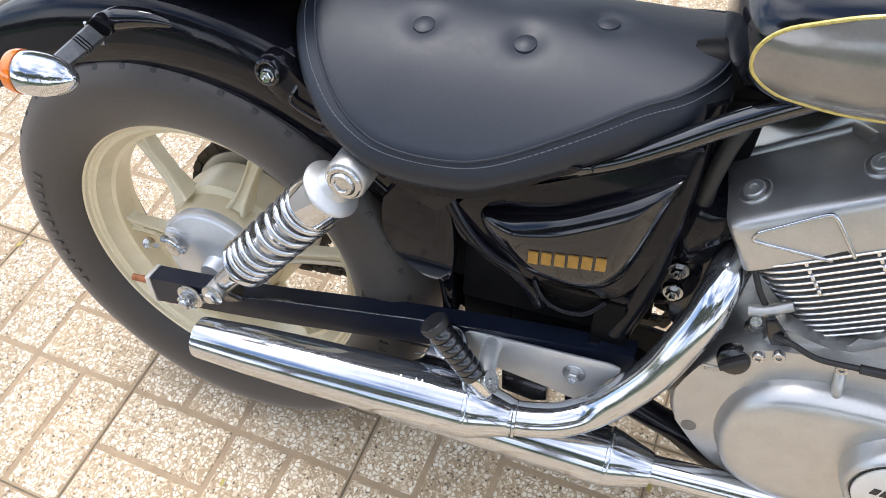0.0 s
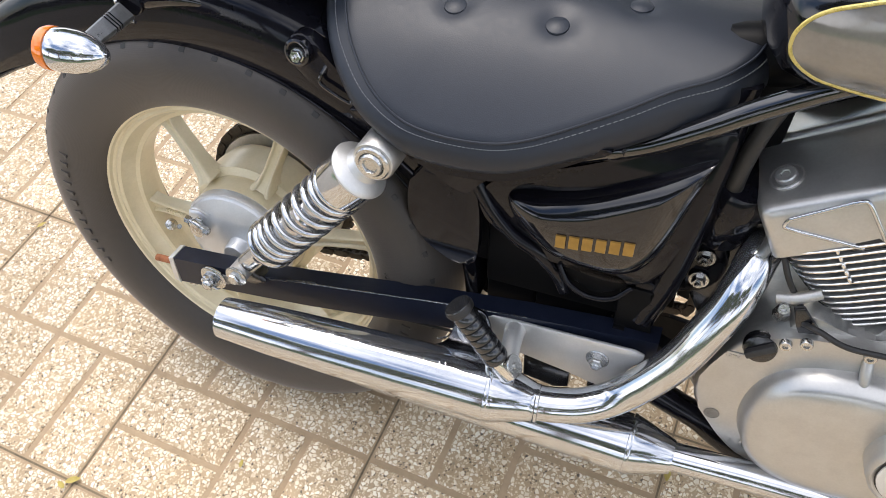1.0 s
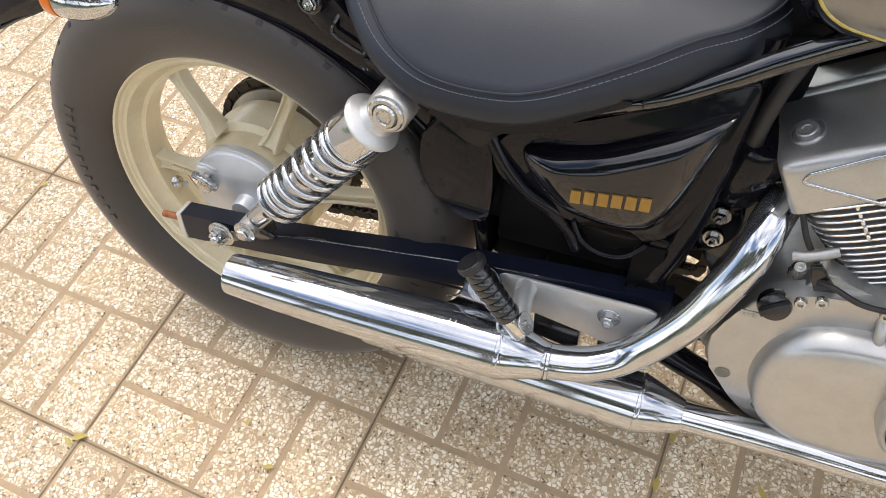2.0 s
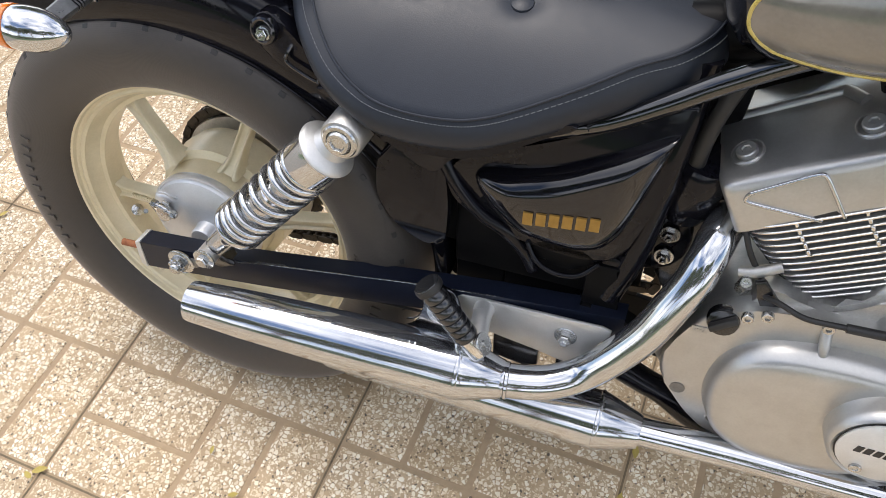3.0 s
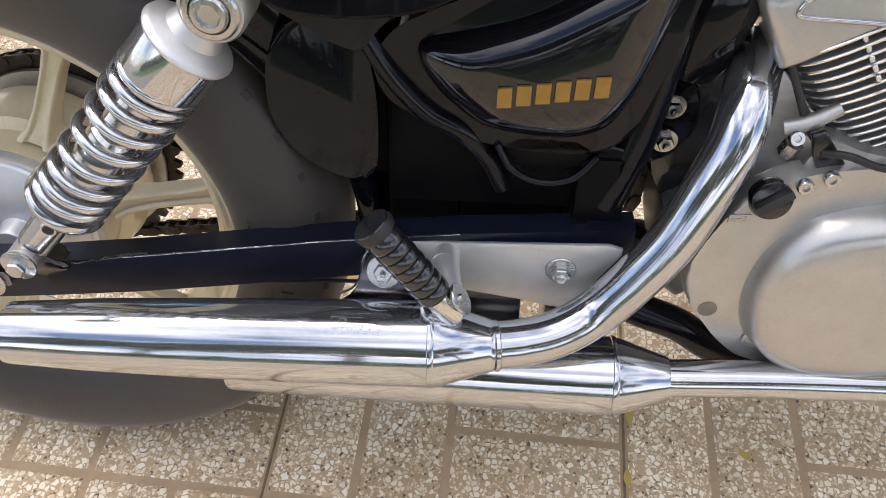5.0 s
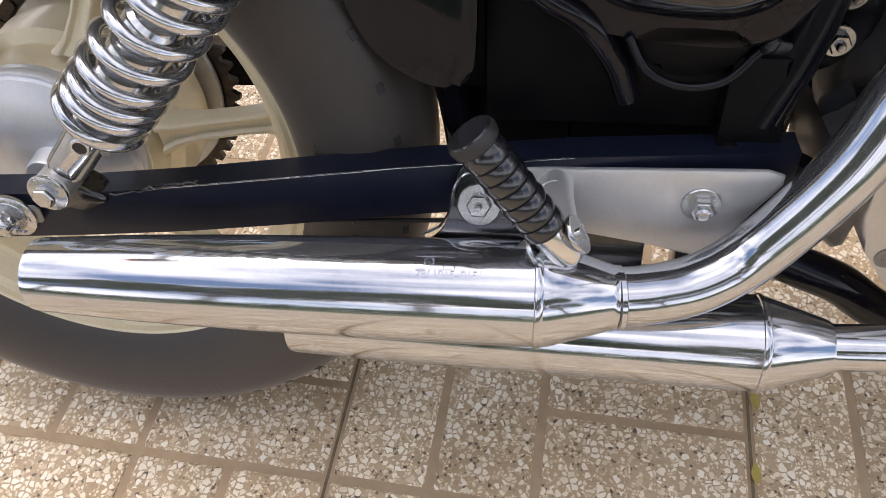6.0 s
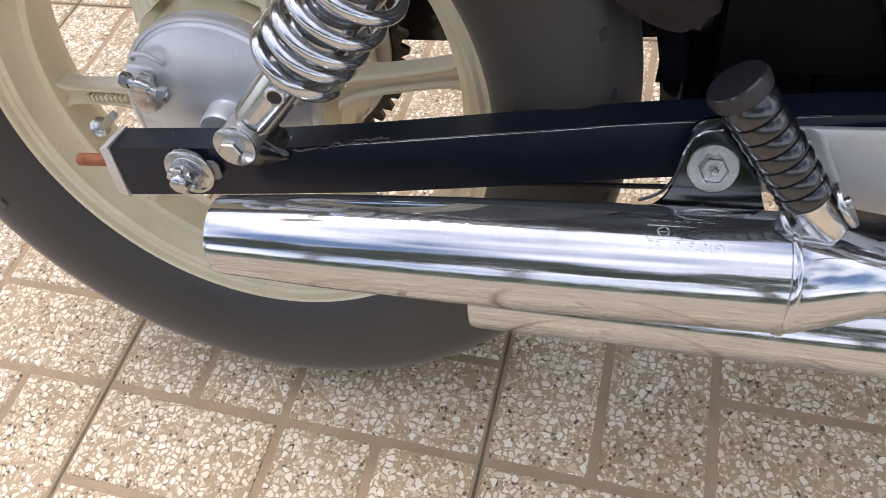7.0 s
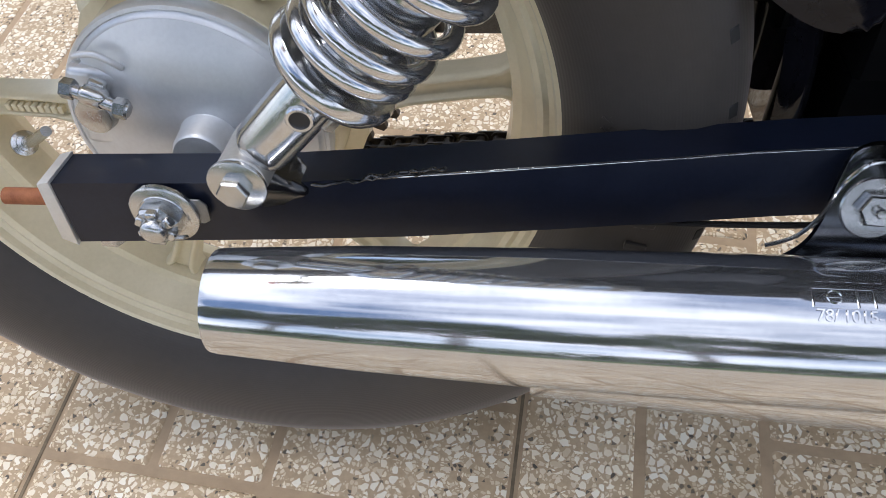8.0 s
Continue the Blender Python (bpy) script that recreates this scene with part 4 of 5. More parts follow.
part("clamp_bolt", tube([(-0.058, -0.080, 0.3405), (-0.024, -0.082, 0.3290)], 0.0038, 12, 1, False), ZINC, brake_plate)
part("cam_clamp", block((0.016, 0.010, 0.011), pose(-0.043, -0.080, 0.3355, 0, 18, 0), 0.0035, 3), ZINC, brake_plate)
part("plate_pad", block((0.046, 0.012, 0.052), pose(-0.044, -0.062, 0.318, 0, 4, 0), 0.005, 3), BRAKE_PLATE, brake_plate)
part("cam_guard", tube([(-0.053, -0.068, 0.350), (-0.050, -0.073, 0.356), (-0.038, -0.074, 0.358), (-0.030, -0.072, 0.352), (-0.029, -0.068, 0.347)], 0.0018, 10, 5), BRAKE_PLATE, brake_plate)
part("clamp_nut", lathe([(0.0058, -0.003), (0.0058, 0.003), (0, 0.003)], along((-0.056, -0.080, 0.340), (1, 0, -0.2)), 6), ZINC, brake_plate)
part("clamp_nut", lathe([(0.0058, -0.003), (0.0058, 0.003), (0, 0.003)], along((-0.028, -0.082, 0.3305), (1, 0, -0.2)), 6), ZINC, brake_plate)
part("brake_cam_boss", lathe([(0.0078, 0), (0.0078, 0.010), (0.0066, 0.012), (0.0060, 0.0112), (0.0056, 0.0122), (0, 0.0124)], along((-0.048, -0.068, 0.3215), (0, -1, 0)), 32), ZINC, brake_plate)
part("plate_boss", lathe([(0.027, -0.001), (0.0205, 0.0022), (0.0175, 0.006), (0.0165, 0.020), (0.0150, 0.0222), (0, 0.023)], along((0.0115, -0.0655, 0.3035), (0, -1, 0)), 40), BRAKE_PLATE, brake_plate)
for a0, a1, r in ((226, 240, 0.272), (252, 262, 0.279), (272, 284, 0.272), (206, 213, 0.262)):
    part("mould_flash", tube([(r * math.cos(radians(a)), -0.0668 + 0.0015 * abs(a - a0) / (a1 - a0), WZ + r * math.sin(radians(a))) for a in np.linspace(a0, a1, 7)], 0.0005, 6, 2), DUSTY_EDGE, rear_wheel)
part("tyre_valve", join(tube([(-0.150, -0.008, 0.243), (-0.128, -0.024, 0.259), (-0.104, -0.038, 0.278)], [0.0042, 0.0038, 0.0034], 14, 3), lathe([(0.0088, 0), (0.0088, 0.004), (0.006, 0.005), (0.006, 0.010), (0.0035, 0.011)], along((-0.152, -0.007, 0.242), (0.62, -0.42, 0.45)), 24)), ZINC, rear_wheel, "plated tyre valve").location = (-0.004, 0, 0.009)

# sprocket and chain on the far side
spr = []
for k in range(45):
    a = 2 * math.pi * k / 45
    for da, r in ((0.0, 0.1055), (0.035, 0.1130), (0.07, 0.1130), (0.105, 0.1055)):
        spr.append((r * math.cos(a + da), WZ + r * math.sin(a + da)))
sprocket = part("sprocket", prism(spr, 0.074, 0.080, 0), STEEL_DARK, bike, "oily steel rear sprocket")
sprocket.location = AXLE


carrier = part("sprocket_carrier", lathe([(0.060, 0.0), (0.0985, 0.0), (0.0995, -0.003), (0.0985, -0.006), (0.060, -0.008)], along((0, 0.072, WZ), (0, 1, 0)), 72), ALLOY, bike, "pale alloy sprocket carrier")
carrier.location = AXLE


def make_chain():
    loop = []
    for a in np.linspace(75, 285, 26):
        loop.append((0.1085 * math.cos(radians(a)), 0.077, WZ + 0.1085 * math.sin(radians(a))))
    for u in np.linspace(0.05, 1, 32):
        loop.append((0.025 + u * 0.56, 0.077, WZ - 0.1055 + u * 0.075))
    for u in np.linspace(0, 1, 32):
        loop.append((0.585 - u * 0.56, 0.077, WZ + 0.05 + u * 0.055))
    v = [Vector(p) for p in loop]
    v.append(v[0])
    dist = [0.0]
    for a, b in zip(v, v[1:]):
        dist.append(dist[-1] + (b - a).length)
    n = int(dist[-1] / 0.0127)
    bms = []

    def spot(s):
        s %= dist[-1]
        i = max(k for k in range(len(dist)) if dist[k] <= s)
        i = min(i, len(v) - 2)
        return v[i].lerp(v[i + 1], (s - dist[i]) / (dist[i + 1] - dist[i]))
    for k in range(n):
        a, b = spot(k * dist[-1] / n), spot((k + 1) * dist[-1] / n)
        off = 0.0065 if k % 2 else 0.0045
        for s in (-off, off):
            d = (b - a).normalized()
            up = Vector((0, 1, 0)).cross(d)
            ring = []
            for q in range(12):
                t = 2 * math.pi * q / 12
                c = a if math.cos(t) < 0 else b
                w = 0.0056
                ring.append(c + d * math.cos(t) * w + up * math.sin(t) * w)
            bm = bmesh.new()
            lo = [bm.verts.new(p + Vector((0, s - 0.0008, 0))) for p in ring]
            hi = [bm.verts.new(p + Vector((0, s + 0.0008, 0))) for p in ring]
            bm.faces.new(lo), bm.faces.new(hi)
            for q in range(12):
                bm.faces.new((lo[q], lo[(q + 1) % 12], hi[(q + 1) % 12], hi[q]))
            bms.append(bm)
        bms.append(lathe([(0.0038, -0.007), (0.0038, 0.007)], along(a, (0, 1, 0)), 10))
    return part("chain", join(*bms), STEEL_DARK, bike, "greasy steel drive chain", 30)


make_chain().location = AXLE
part("chain_guard", prism(outline([(0.02, 0.415), (0.10, 0.430), (0.25, 0.425), (0.40, 0.410), (0.40, 0.395), (0.25, 0.402), (0.10, 0.405), (0.02, 0.395)], 4), 0.068, 0.09, 0.002), PLASTIC, bike)


# ---------------------------------------------------------------- exhaust
def silencer(a, b, ra, rb, name, label):
    """A chrome silencer from its tail a to its clamp b."""
    a, b = Vector(a), Vector(b)
    d, n = (b - a).normalized(), (b - a).length
    m = along(a, d)
    ob = part(name, lathe([(ra * 0.55, 0.030), (ra * 0.90, 0.012), (ra * 0.93, 0.001), (ra * 0.975, 0.0), (ra, 0.004), (ra + (rb - ra) * 0.42, n * 0.20), (ra + (rb - ra) * 0.75, n * 0.45), (ra + (rb - ra) * 0.94, n * 0.72), (rb, n * 0.94), (rb, n), (rb * 0.5, n)], m, 96), CHROME, bike, label, 45)
    part("tail_hole", lathe([(ra * 0.9, 0.0125), (ra * 0.5, 0.031), (0, 0.031)], m, 48), PLASTIC, ob, "dark closed outlet")
    part("clamp_ring", lathe([(rb * 0.98, n - 0.001), (rb * 1.03, n), (rb * 1.035, n + 0.003), (rb * 1.0, n + 0.005), (rb * 0.9, n + 0.006)], m, 96, True), CHROME, ob)
    return ob, m, n


UP_A, UP_B = (0.0335, -0.1760, 0.2895), (0.3790, -0.1590, 0.2881)
upper, mu, nu = silencer(UP_A, UP_B, 0.0262, 0.0355, "upper_silencer", "chrome upper exhaust silencer")
part("cone", lathe([(0.0355, nu + 0.004), (0.0346, nu + 0.010), (0.0226, nu + 0.050), (0.0216, nu + 0.0515), (0.0216, nu + 0.054), (0.015, nu + 0.054)], mu, 96), CHROME, upper)
PIPE = [(0.428, -0.1560, 0.2870), (0.455, -0.1500, 0.2865), (0.485, -0.1400, 0.2890), (0.515, -0.127, 0.302), (0.543, -0.119, 0.334), (0.568, -0.111, 0.372), (0.585, -0.101, 0.410), (0.600, -0.088, 0.444), (0.607, -0.072, 0.468), (0.614, -0.048, 0.484), (0.626, -0.015, 0.492)]
part("exhaust_pipe", tube(PIPE, 0.0200, 48, 6), CHROME, bike, "chrome bent exhaust pipe of the rear cylinder")
part("pipe_collar", lathe([(0.0202, -0.001), (0.0217, 0.0), (0.0217, 0.003), (0.0202, 0.004)], along((0.433, -0.1555, 0.2869), (1, 0.15, 0.0)), 48, True), CHROME, upper)
LO_A, LO_B = (0.1893, -0.1150, 0.2060), (0.5415, -0.1180, 0.2130)
lower, ml, nl = silencer(LO_A, LO_B, 0.0335, 0.0360, "lower_silencer", "chrome lower exhaust silencer")
part("cone", lathe([(0.0360, nl + 0.004), (0.0350, nl + 0.009), (0.0212, nl + 0.050), (0.0202, nl + 0.052), (0.017, nl + 0.0525), (0.014, nl + 0.0525)], ml, 96), CHROME, lower)
part("exhaust_pipe", tube([(0.590, -0.1175, 0.2135), (0.70, -0.113, 0.2165), (0.85, -0.110, 0.2190), (0.95, -0.107, 0.2200), (1.02, -0.100, 0.230), (1.07, -0.080, 0.300), (1.06, -0.05, 0.38), (1.01, -0.02, 0.43)], 0.0174, 40, 8), CHROME, bike, "chrome front cylinder exhaust pipe")
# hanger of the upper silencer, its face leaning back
hang = part("silencer_hanger", prism(outline([(0.262, 0.288), (0.286, 0.2950), (0.300, 0.3005), (0.312, 0.309), (0.3185, 0.322), (0.322, 0.341), (0.329, 0.3535), (0.350, 0.354), (0.362, 0.340), (0.368, 0.315), (0.371, 0.292), (0.32, 0.284)], 5), -0.1180, -0.1150, 0.0012), CHROME_DARK_REFLECTION, upper, "chrome hanger plate with its dark reflection in the colour")
for v in hang.data.vertices:
    v.co.y += (v.co.z - 0.3285) * 0.45
part("hanger_edge", tube([(0.298, -0.1180, 0.2998), (0.305, -0.1182, 0.3034), (0.312, -0.1182, 0.3092), (0.3183, -0.1182, 0.3222), (0.3218, -0.1182, 0.3412), (0.329, -0.1182, 0.3530), (0.340, -0.1182, 0.3560)], 0.0011, 8, 6), CHROME, upper, "bright rolled edge")
part("hanger_bolt", bolt_mesh((0.3386, -0.1180, 0.3285), (0, -0.91, 0.41), 0.0085, 0.005, 1.75, 0.3), ZINC, upper)
def lettering(name, words, size, depth, m, mat, parent, label):
    c = bpy.data.curves.new(name, 'FONT')
    c.body, c.size, c.extrude = words, size, depth
    tmp = bpy.data.objects.new(name, c)
    me = bpy.data.meshes.new_from_object(tmp)
    bpy.data.objects.remove(tmp)
    me.transform(m)
    me.materials.append(mat)
    ob = new(name, me)
    ob.parent = parent
    return tagged(ob, label)


def on_silencer(h, deg, proud):
    """A frame on the upper silencer, h from its tail; x runs along it, y up round it, z outwards."""
    d = (Vector(UP_B) - Vector(UP_A)).normalized()
    out = Vector((0, -math.cos(radians(deg)), math.sin(radians(deg))))
    out = (out - d * out.dot(d)).normalized()
    r = float(np.interp(h / nu, (0, 0.20, 0.45, 0.72, 0.94), (0.0262, 0.0301, 0.0332, 0.0349, 0.0355)))
    up = out.cross(d)
    p = Vector(UP_A) + d * h + out * (r + proud)
    return Matrix(((d.x, up.x, out.x, p.x), (d.y, up.y, out.y, p.y), (d.z, up.z, out.z, p.z), (0, 0, 0, 1)))


for k, sign in enumerate("78/1015-0151"):
    lettering("stamped_character", sign, 0.0076, 0.0003, on_silencer(0.2700 + 0.0036 * k, 57, 0.0002), CHROME, upper, "stamped part number character")
for h0, deg, w, hh in ((0.2695, 82, 0.0255, 0.0008), (0.2695, 67, 0.0255, 0.0008)):
    part("stamped_frame", block((w, hh, 0.0006), on_silencer(h0 + w / 2, deg, 0.0), 0), CHROME, upper)
for h0 in (0.2695, 0.2880, 0.2950):
    part("stamped_frame", block((0.0006, 0.0088, 0.0006), on_silencer(h0, 74.5, 0.0), 0), CHROME, upper)
part("stamped_emblem", lathe([(0.0026, 0), (0.0030, 0.0004), (0.0034, 0)], on_silencer(0.2785, 75, 0.0), 24, True), CHROME, upper)
part("stamped_emblem", block((0.0058, 0.0007, 0.0006), on_silencer(0.2785, 75, 0.0), 0), CHROME, upper)
for k in range(6):
    part("stamped_bar", block((0.0026 + 0.0008 * (k % 2), 0.0016, 0.0006), on_silencer(0.2735 + 0.0062 * k, 89, -0.0001), 0), CHROME, upper)

# ---------------------------------------------------------------- bracket plate and pillion footpeg
plate = part("peg_bracket", prism([(0.352, 0.338), (0.354, 0.357), (0.360, 0.3615), (0.522, 0.3690), (0.533, 0.3655), (0.533, 0.3585), (0.501, 0.303), (0.491, 0.2945), (0.480, 0.2955), (0.456, 0.304), (0.41, 0.3095), (0.365, 0.315)], -0.1135, -0.109, 0.0016), BRACKET, bike, "brushed aluminium footpeg bracket plate")
part("bracket_nut", bolt_mesh((0.4847, -0.1135, 0.3405), (0, -1, 0), 0.0085, 0.0075, 1.55, 0.6), ZINC, plate)
part("bracket_boss", lathe([(0.0125, 0), (0.0115, 0.012), (0.009, 0.014), (0, 0.014)], along((0.388, -0.112, 0.3500), (0, -1, 0)), 28), BRACKET, plate)
plate.location = (0.001, 0.0115, -0.0135)


def make_peg():
    a, b = Vector((0.3923, -0.1534, 0.3286)), Vector((0.3368, -0.1523, 0.4067))
    d, n = (b - a).normalized(), (b - a).length
    m = along(a, d)
    ob = part("pillion_footpeg", lathe([(0.0110, 0.012), (0.0128, 0.014), (0.0128, n - 0.010), (0.0155, n - 0.008), (0.0165, n - 0.003), (0.0155, n), (0, n + 0.0005)], m, 40), RUBBER, bike, "black ribbed rubber pillion footpeg, folded up")
    prof = [(0.0120, 0.013)]
    for k in range(7):
        h = 0.015 + k * 0.0100
        prof += [(0.0120, h), (0.0142, h + 0.0010), (0.0148, h + 0.0060), (0.0138, h + 0.0090)]
    part("grip_ribs", lathe(prof + [(0.0120, n - 0.008)], m, 40, True), CAP_RUBBER, ob)
    part("peg_cap", lathe([(0.0154, n - 0.0005), (0.0147, n + 0.0012), (0, n + 0.002)], m, 40), CAP_RUBBER, ob, "smooth rubber end cap")
    part("peg_root", lathe([(0.0105, -0.014), (0.0122, -0.011), (0.0122, 0.013), (0.0110, 0.0135), (0, 0.0135)], m, 28), CHROME_WORN, ob, "worn chrome root")
    side = d.cross(Vector((0, -1, 0))).normalized()
    for s in (-1, 1):
        c = a + side * s * 0.0145
        part("peg_ear", lathe([(0.013, -0.0015), (0.0135, 0), (0.013, 0.0015), (0, 0.0015)], along(c, side), 24), ZINC, ob)
    part("peg_pin", tube([a - side * 0.018, a + side * 0.018], 0.0038, 12, 1, False), ZINC, ob)
    part("peg_mount", tube([a + Vector((0.004, 0.004, 0.004)), (0.391, -0.122, 0.336), (0.389, -0.103, 0.3365)], [0.010, 0.011, 0.012], 16, 3), BRACKET, ob)
    return ob


make_peg()

# ---------------------------------------------------------------- engine
A1 = Vector((-math.sin(radians(30)), 0, math.cos(radians(30))))
F1 = Vector((math.cos(radians(30)), 0, math.sin(radians(30))))
A2 = Vector((math.sin(radians(30)), 0, math.cos(radians(30))))
F2 = Vector((math.cos(radians(30)), 0, -math.sin(radians(30))))
YY = Vector((0, 1, 0))
engine = part("engine", prism(outline([(0.600, 0.330), (0.612, 0.385), (0.650, 0.420), (0.700, 0.428), (0.745, 0.448), (0.775, 0.482), (0.805, 0.486), (0.840, 0.472), (0.872, 0.446), (0.902, 0.410), (0.922, 0.340), (0.900, 0.240), (0.840, 0.205), (0.700, 0.205), (0.640, 0.235)], 4), -0.072, 0.100, 0.008, 3), ALLOY, bike, "silver air-cooled V-twin engine")


part("case_rear", prism(outline([(0.578, 0.330), (0.590, 0.345), (0.612, 0.352), (0.618, 0.240), (0.586, 0.262)], 3), -0.034, 0.056, 0.006, 3), ALLOY, engine, "cast rear wall of the crankcase")


def fin_stack(base, axis, across, count, pitch, half, near, far):
    """Rounded cooling fins with bright edges; widths grow towards the head."""
    for i in range(count):
        u = i / (count - 1)
        w = half[0] + (half[1] - half[0]) * u ** 0.6
        c = base + axis * (i * pitch)
        ring = []
        for k in range(48):
            a = 2 * math.pi * k / 48
            cs, sn = math.cos(a), math.sin(a)
            p = 5.0
            uu = w * math.copysign(abs(cs) ** (2 / p), cs)
            v = math.copysign(abs(sn) ** (2 / p), sn)
            yv = (near[0] + (near[1] - near[0]) * u ** 0.5) * v if v > 0 else far * v
            ring.append((uu, -yv))
        bm = bmesh.new()
        t = 0.0013
        lo = [bm.verts.new(c + across * x + YY * y - axis * t) for x, y in ring]
        hi = [bm.verts.new(c + across * x + YY * y + axis * t) for x, y in ring]
        bm.faces.new(lo), bm.faces.new(hi)
        for k in range(48):
            bm.faces.new((lo[k], lo[(k + 1) % 48], hi[(k + 1) % 48], hi[k]))
        part("cooling_fin", bm, CYL_BLACK, engine)
        edge = [c + across * (x * 1.003) + YY * (y * 1.003) for x, y in ring]
        part("fin_edge", tube(edge, 0.0012, 6, 1, closed=True), FIN_EDGE, engine)


def barrel(base, axis, r, h):
    return lathe([(r, -0.01), (r, h)], along(base, axis), 40)


HEAD1 = Vector((0.690, 0, 0.549))
base1 = HEAD1 - A1 * 0.136
part("cylinder", barrel(base1, A1, 0.040, 0.13), CYL_BLACK, engine, "black finned rear cylinder")
fin_stack(base1, A1, F1, 16, 0.0088, (0.040, 0.0805), (0.052, 0.075), 0.075)
HEAD2 = Vector((0.858, 0, 0.552))
base2 = HEAD2 - A2 * 0.136
part("cylinder", barrel(base2, A2, 0.040, 0.168), CYL_BLACK, engine, "black finned front cylinder")
fin_stack(base2, A2, F2, 20, 0.0088, (0.042, 0.084), (0.053, 0.077), 0.077)
for head, up, over, spots in ((HEAD1, A1, F1, (-0.026, 0.032)), (HEAD2, A2, F2, (-0.012, 0.05))):
    for u in spots:
        for k in range(5):
            part("fin_lug", block((0.0036, 0.004, 0.0058), Matrix.Translation(head + over * (u + 0.0006 * k) - up * (0.0066 + k * 0.0088) - YY * 0.0735) @ pose(0, 0, 0, 0, -30 if up is A1 else 30, 0), 0.0008, 1), FIN_EDGE, engine)


def head_cover(base, axis, across, half, name, label):
    """The cover over a cylinder head: an upright lower face, a sloping shoulder and a flat top."""
    prof = [(-0.071, 0.0), (-0.074, 0.003), (-0.074, 0.047), (-0.0725, 0.053), (-0.069, 0.0570), (-0.063, 0.0590), (-0.034, 0.0655), (0.016, 0.0740), (0.030, 0.075), (0.074, 0.068), (0.078, 0.0)]
    bm, sect = bmesh.new(), []
    for u, s in ((-1.0, 0.86), (-0.975, 0.94), (-0.93, 0.985), (-0.85, 1.0), (0.85, 1.0), (0.93, 0.985), (0.975, 0.94), (1.0, 0.86)):
        sect.append([bm.verts.new(base + across * (half * u) + YY * (y * (s if h > 0.01 else (s + 1) / 2)) + axis * (h * (0.9 + 0.1 * s))) for y, h in prof])
    n = len(prof)
    for p, q in zip(sect, sect[1:]):
        for i in range(n):
            bm.faces.new((p[i], p[(i + 1) % n], q[(i + 1) % n], q[i]))
    bm.faces.new(sect[0]), bm.faces.new(sect[-1])
    return part(name, bm, SILVER, bike, label, 34)


cover1 = head_cover(HEAD1 + A1 * 0.002, A1, F1, 0.0825, "head_cover", "silver painted cylinder head cover with chrome trim")
for u in (-0.056, 0.049):
    p = HEAD1 + F1 * u + A1 * 0.067 + YY * -0.036
    nrm = (A1 * 0.97 - YY * 0.22)
    part("cover_washer", lathe([(0.0158, -0.002), (0.0158, 0.0016), (0.0146, 0.0026), (0.0134, 0.0022), (0.0126, -0.0004), (0, -0.0004)], along(p, nrm), 36), SILVER, cover1)
    part("cover_bolt", socket_bolt(p + nrm * 0.0004, nrm, 0.0100, 0.0052), BRACKET, cover1)
tri = [HEAD1 + F1 * u + A1 * a - YY * 0.0745 for u, a in ((-0.060, 0.044), (-0.056, 0.0475), (-0.02, 0.0515), (0.002, 0.0535), (0.0075, 0.0505), (0.0095, 0.036), (0.0125, 0.003))]
tri2 = [HEAD1 + F1 * u + A1 * a - YY * 0.0745 for u, a in ((-0.056, 0.0475), (-0.0610, 0.0435), (-0.0600, 0.0375), (-0.03, 0.0185), (-0.006, 0.003))]
part("trim", tube(tri[1:], 0.0021, 10, 3), CHROME, cover1, "thin chrome trim")
part("trim", tube(tri2, 0.0021, 10, 3), CHROME, cover1)
part("trim_recess", prism([(v.x, v.z) for v in (HEAD1 + F1 * -0.016 + A1 * 0.001, HEAD1 + F1 * -0.012 + A1 * 0.010, HEAD1 + F1 * 0.008 + A1 * 0.012, HEAD1 + F1 * 0.014 + A1 * 0.001)], -0.0742, -0.07, 0.001), PLASTIC, cover1)
head_cover(HEAD2 + A2 * 0.0365, A2, F2, 0.0825, "head_cover", "silver painted cylinder head cover")

CAP_SILVER = surface("pale_satin_silver", (0.66, 0.65, 0.62), (0.76, 0.75, 0.72), (0.38, 0.50), 0.35, 50, bump=0.05)
cover1.location = (0.006, 0, -0.008)
# clutch cover with its round bulge, and the small round cap
case_out = [(0.5915, 0.317), (0.622, 0.262), (0.650, 0.232), (0.668, 0.222), (0.700, 0.214), (0.760, 0.213), (0.820, 0.217), (0.880, 0.222), (0.913, 0.250), (0.920, 0.310), (0.905, 0.380), (0.882, 0.428), (0.855, 0.440), (0.800, 0.442), (0.730, 0.440), (0.680, 0.434), (0.652, 0.424), (0.618, 0.400)]
case = part("clutch_cover", prism(outline(case_out, 4), -0.094, -0.070, 0.005, 3), SILVER, bike, "silver painted clutch cover")
for p0, p1, r in ((HEAD1 + F1 * -0.080 + A1 * 0.0745 + YY * 0.018, HEAD1 + F1 * 0.030 + A1 * 0.0765 + YY * 0.018, 0.0060), (HEAD1 + F1 * 0.030 + A1 * 0.0765 + YY * 0.018, HEAD1 + F1 * 0.045 + A1 * 0.0735 + YY * -0.004, 0.0060)):
    part("cover_ridge", tube([p0, p1], r, 12, 1, False), SILVER, cover1)
bulge = [(0.642, 0.312), (0.650, 0.356), (0.672, 0.386), (0.705, 0.402), (0.750, 0.409), (0.810, 0.408), (0.850, 0.392), (0.862, 0.340), (0.850, 0.270), (0.815, 0.236), (0.760, 0.222), (0.710, 0.222), (0.672, 0.240), (0.650, 0.270)]
part("cover_bulge", dome(outline(bulge, 5), -0.093, 0.030, 0.01, 9, 3.6, (0.745, 0.318), 0.35), SILVER, case, "", 60)
cap_c = (0.814, -0.088, 0.336)
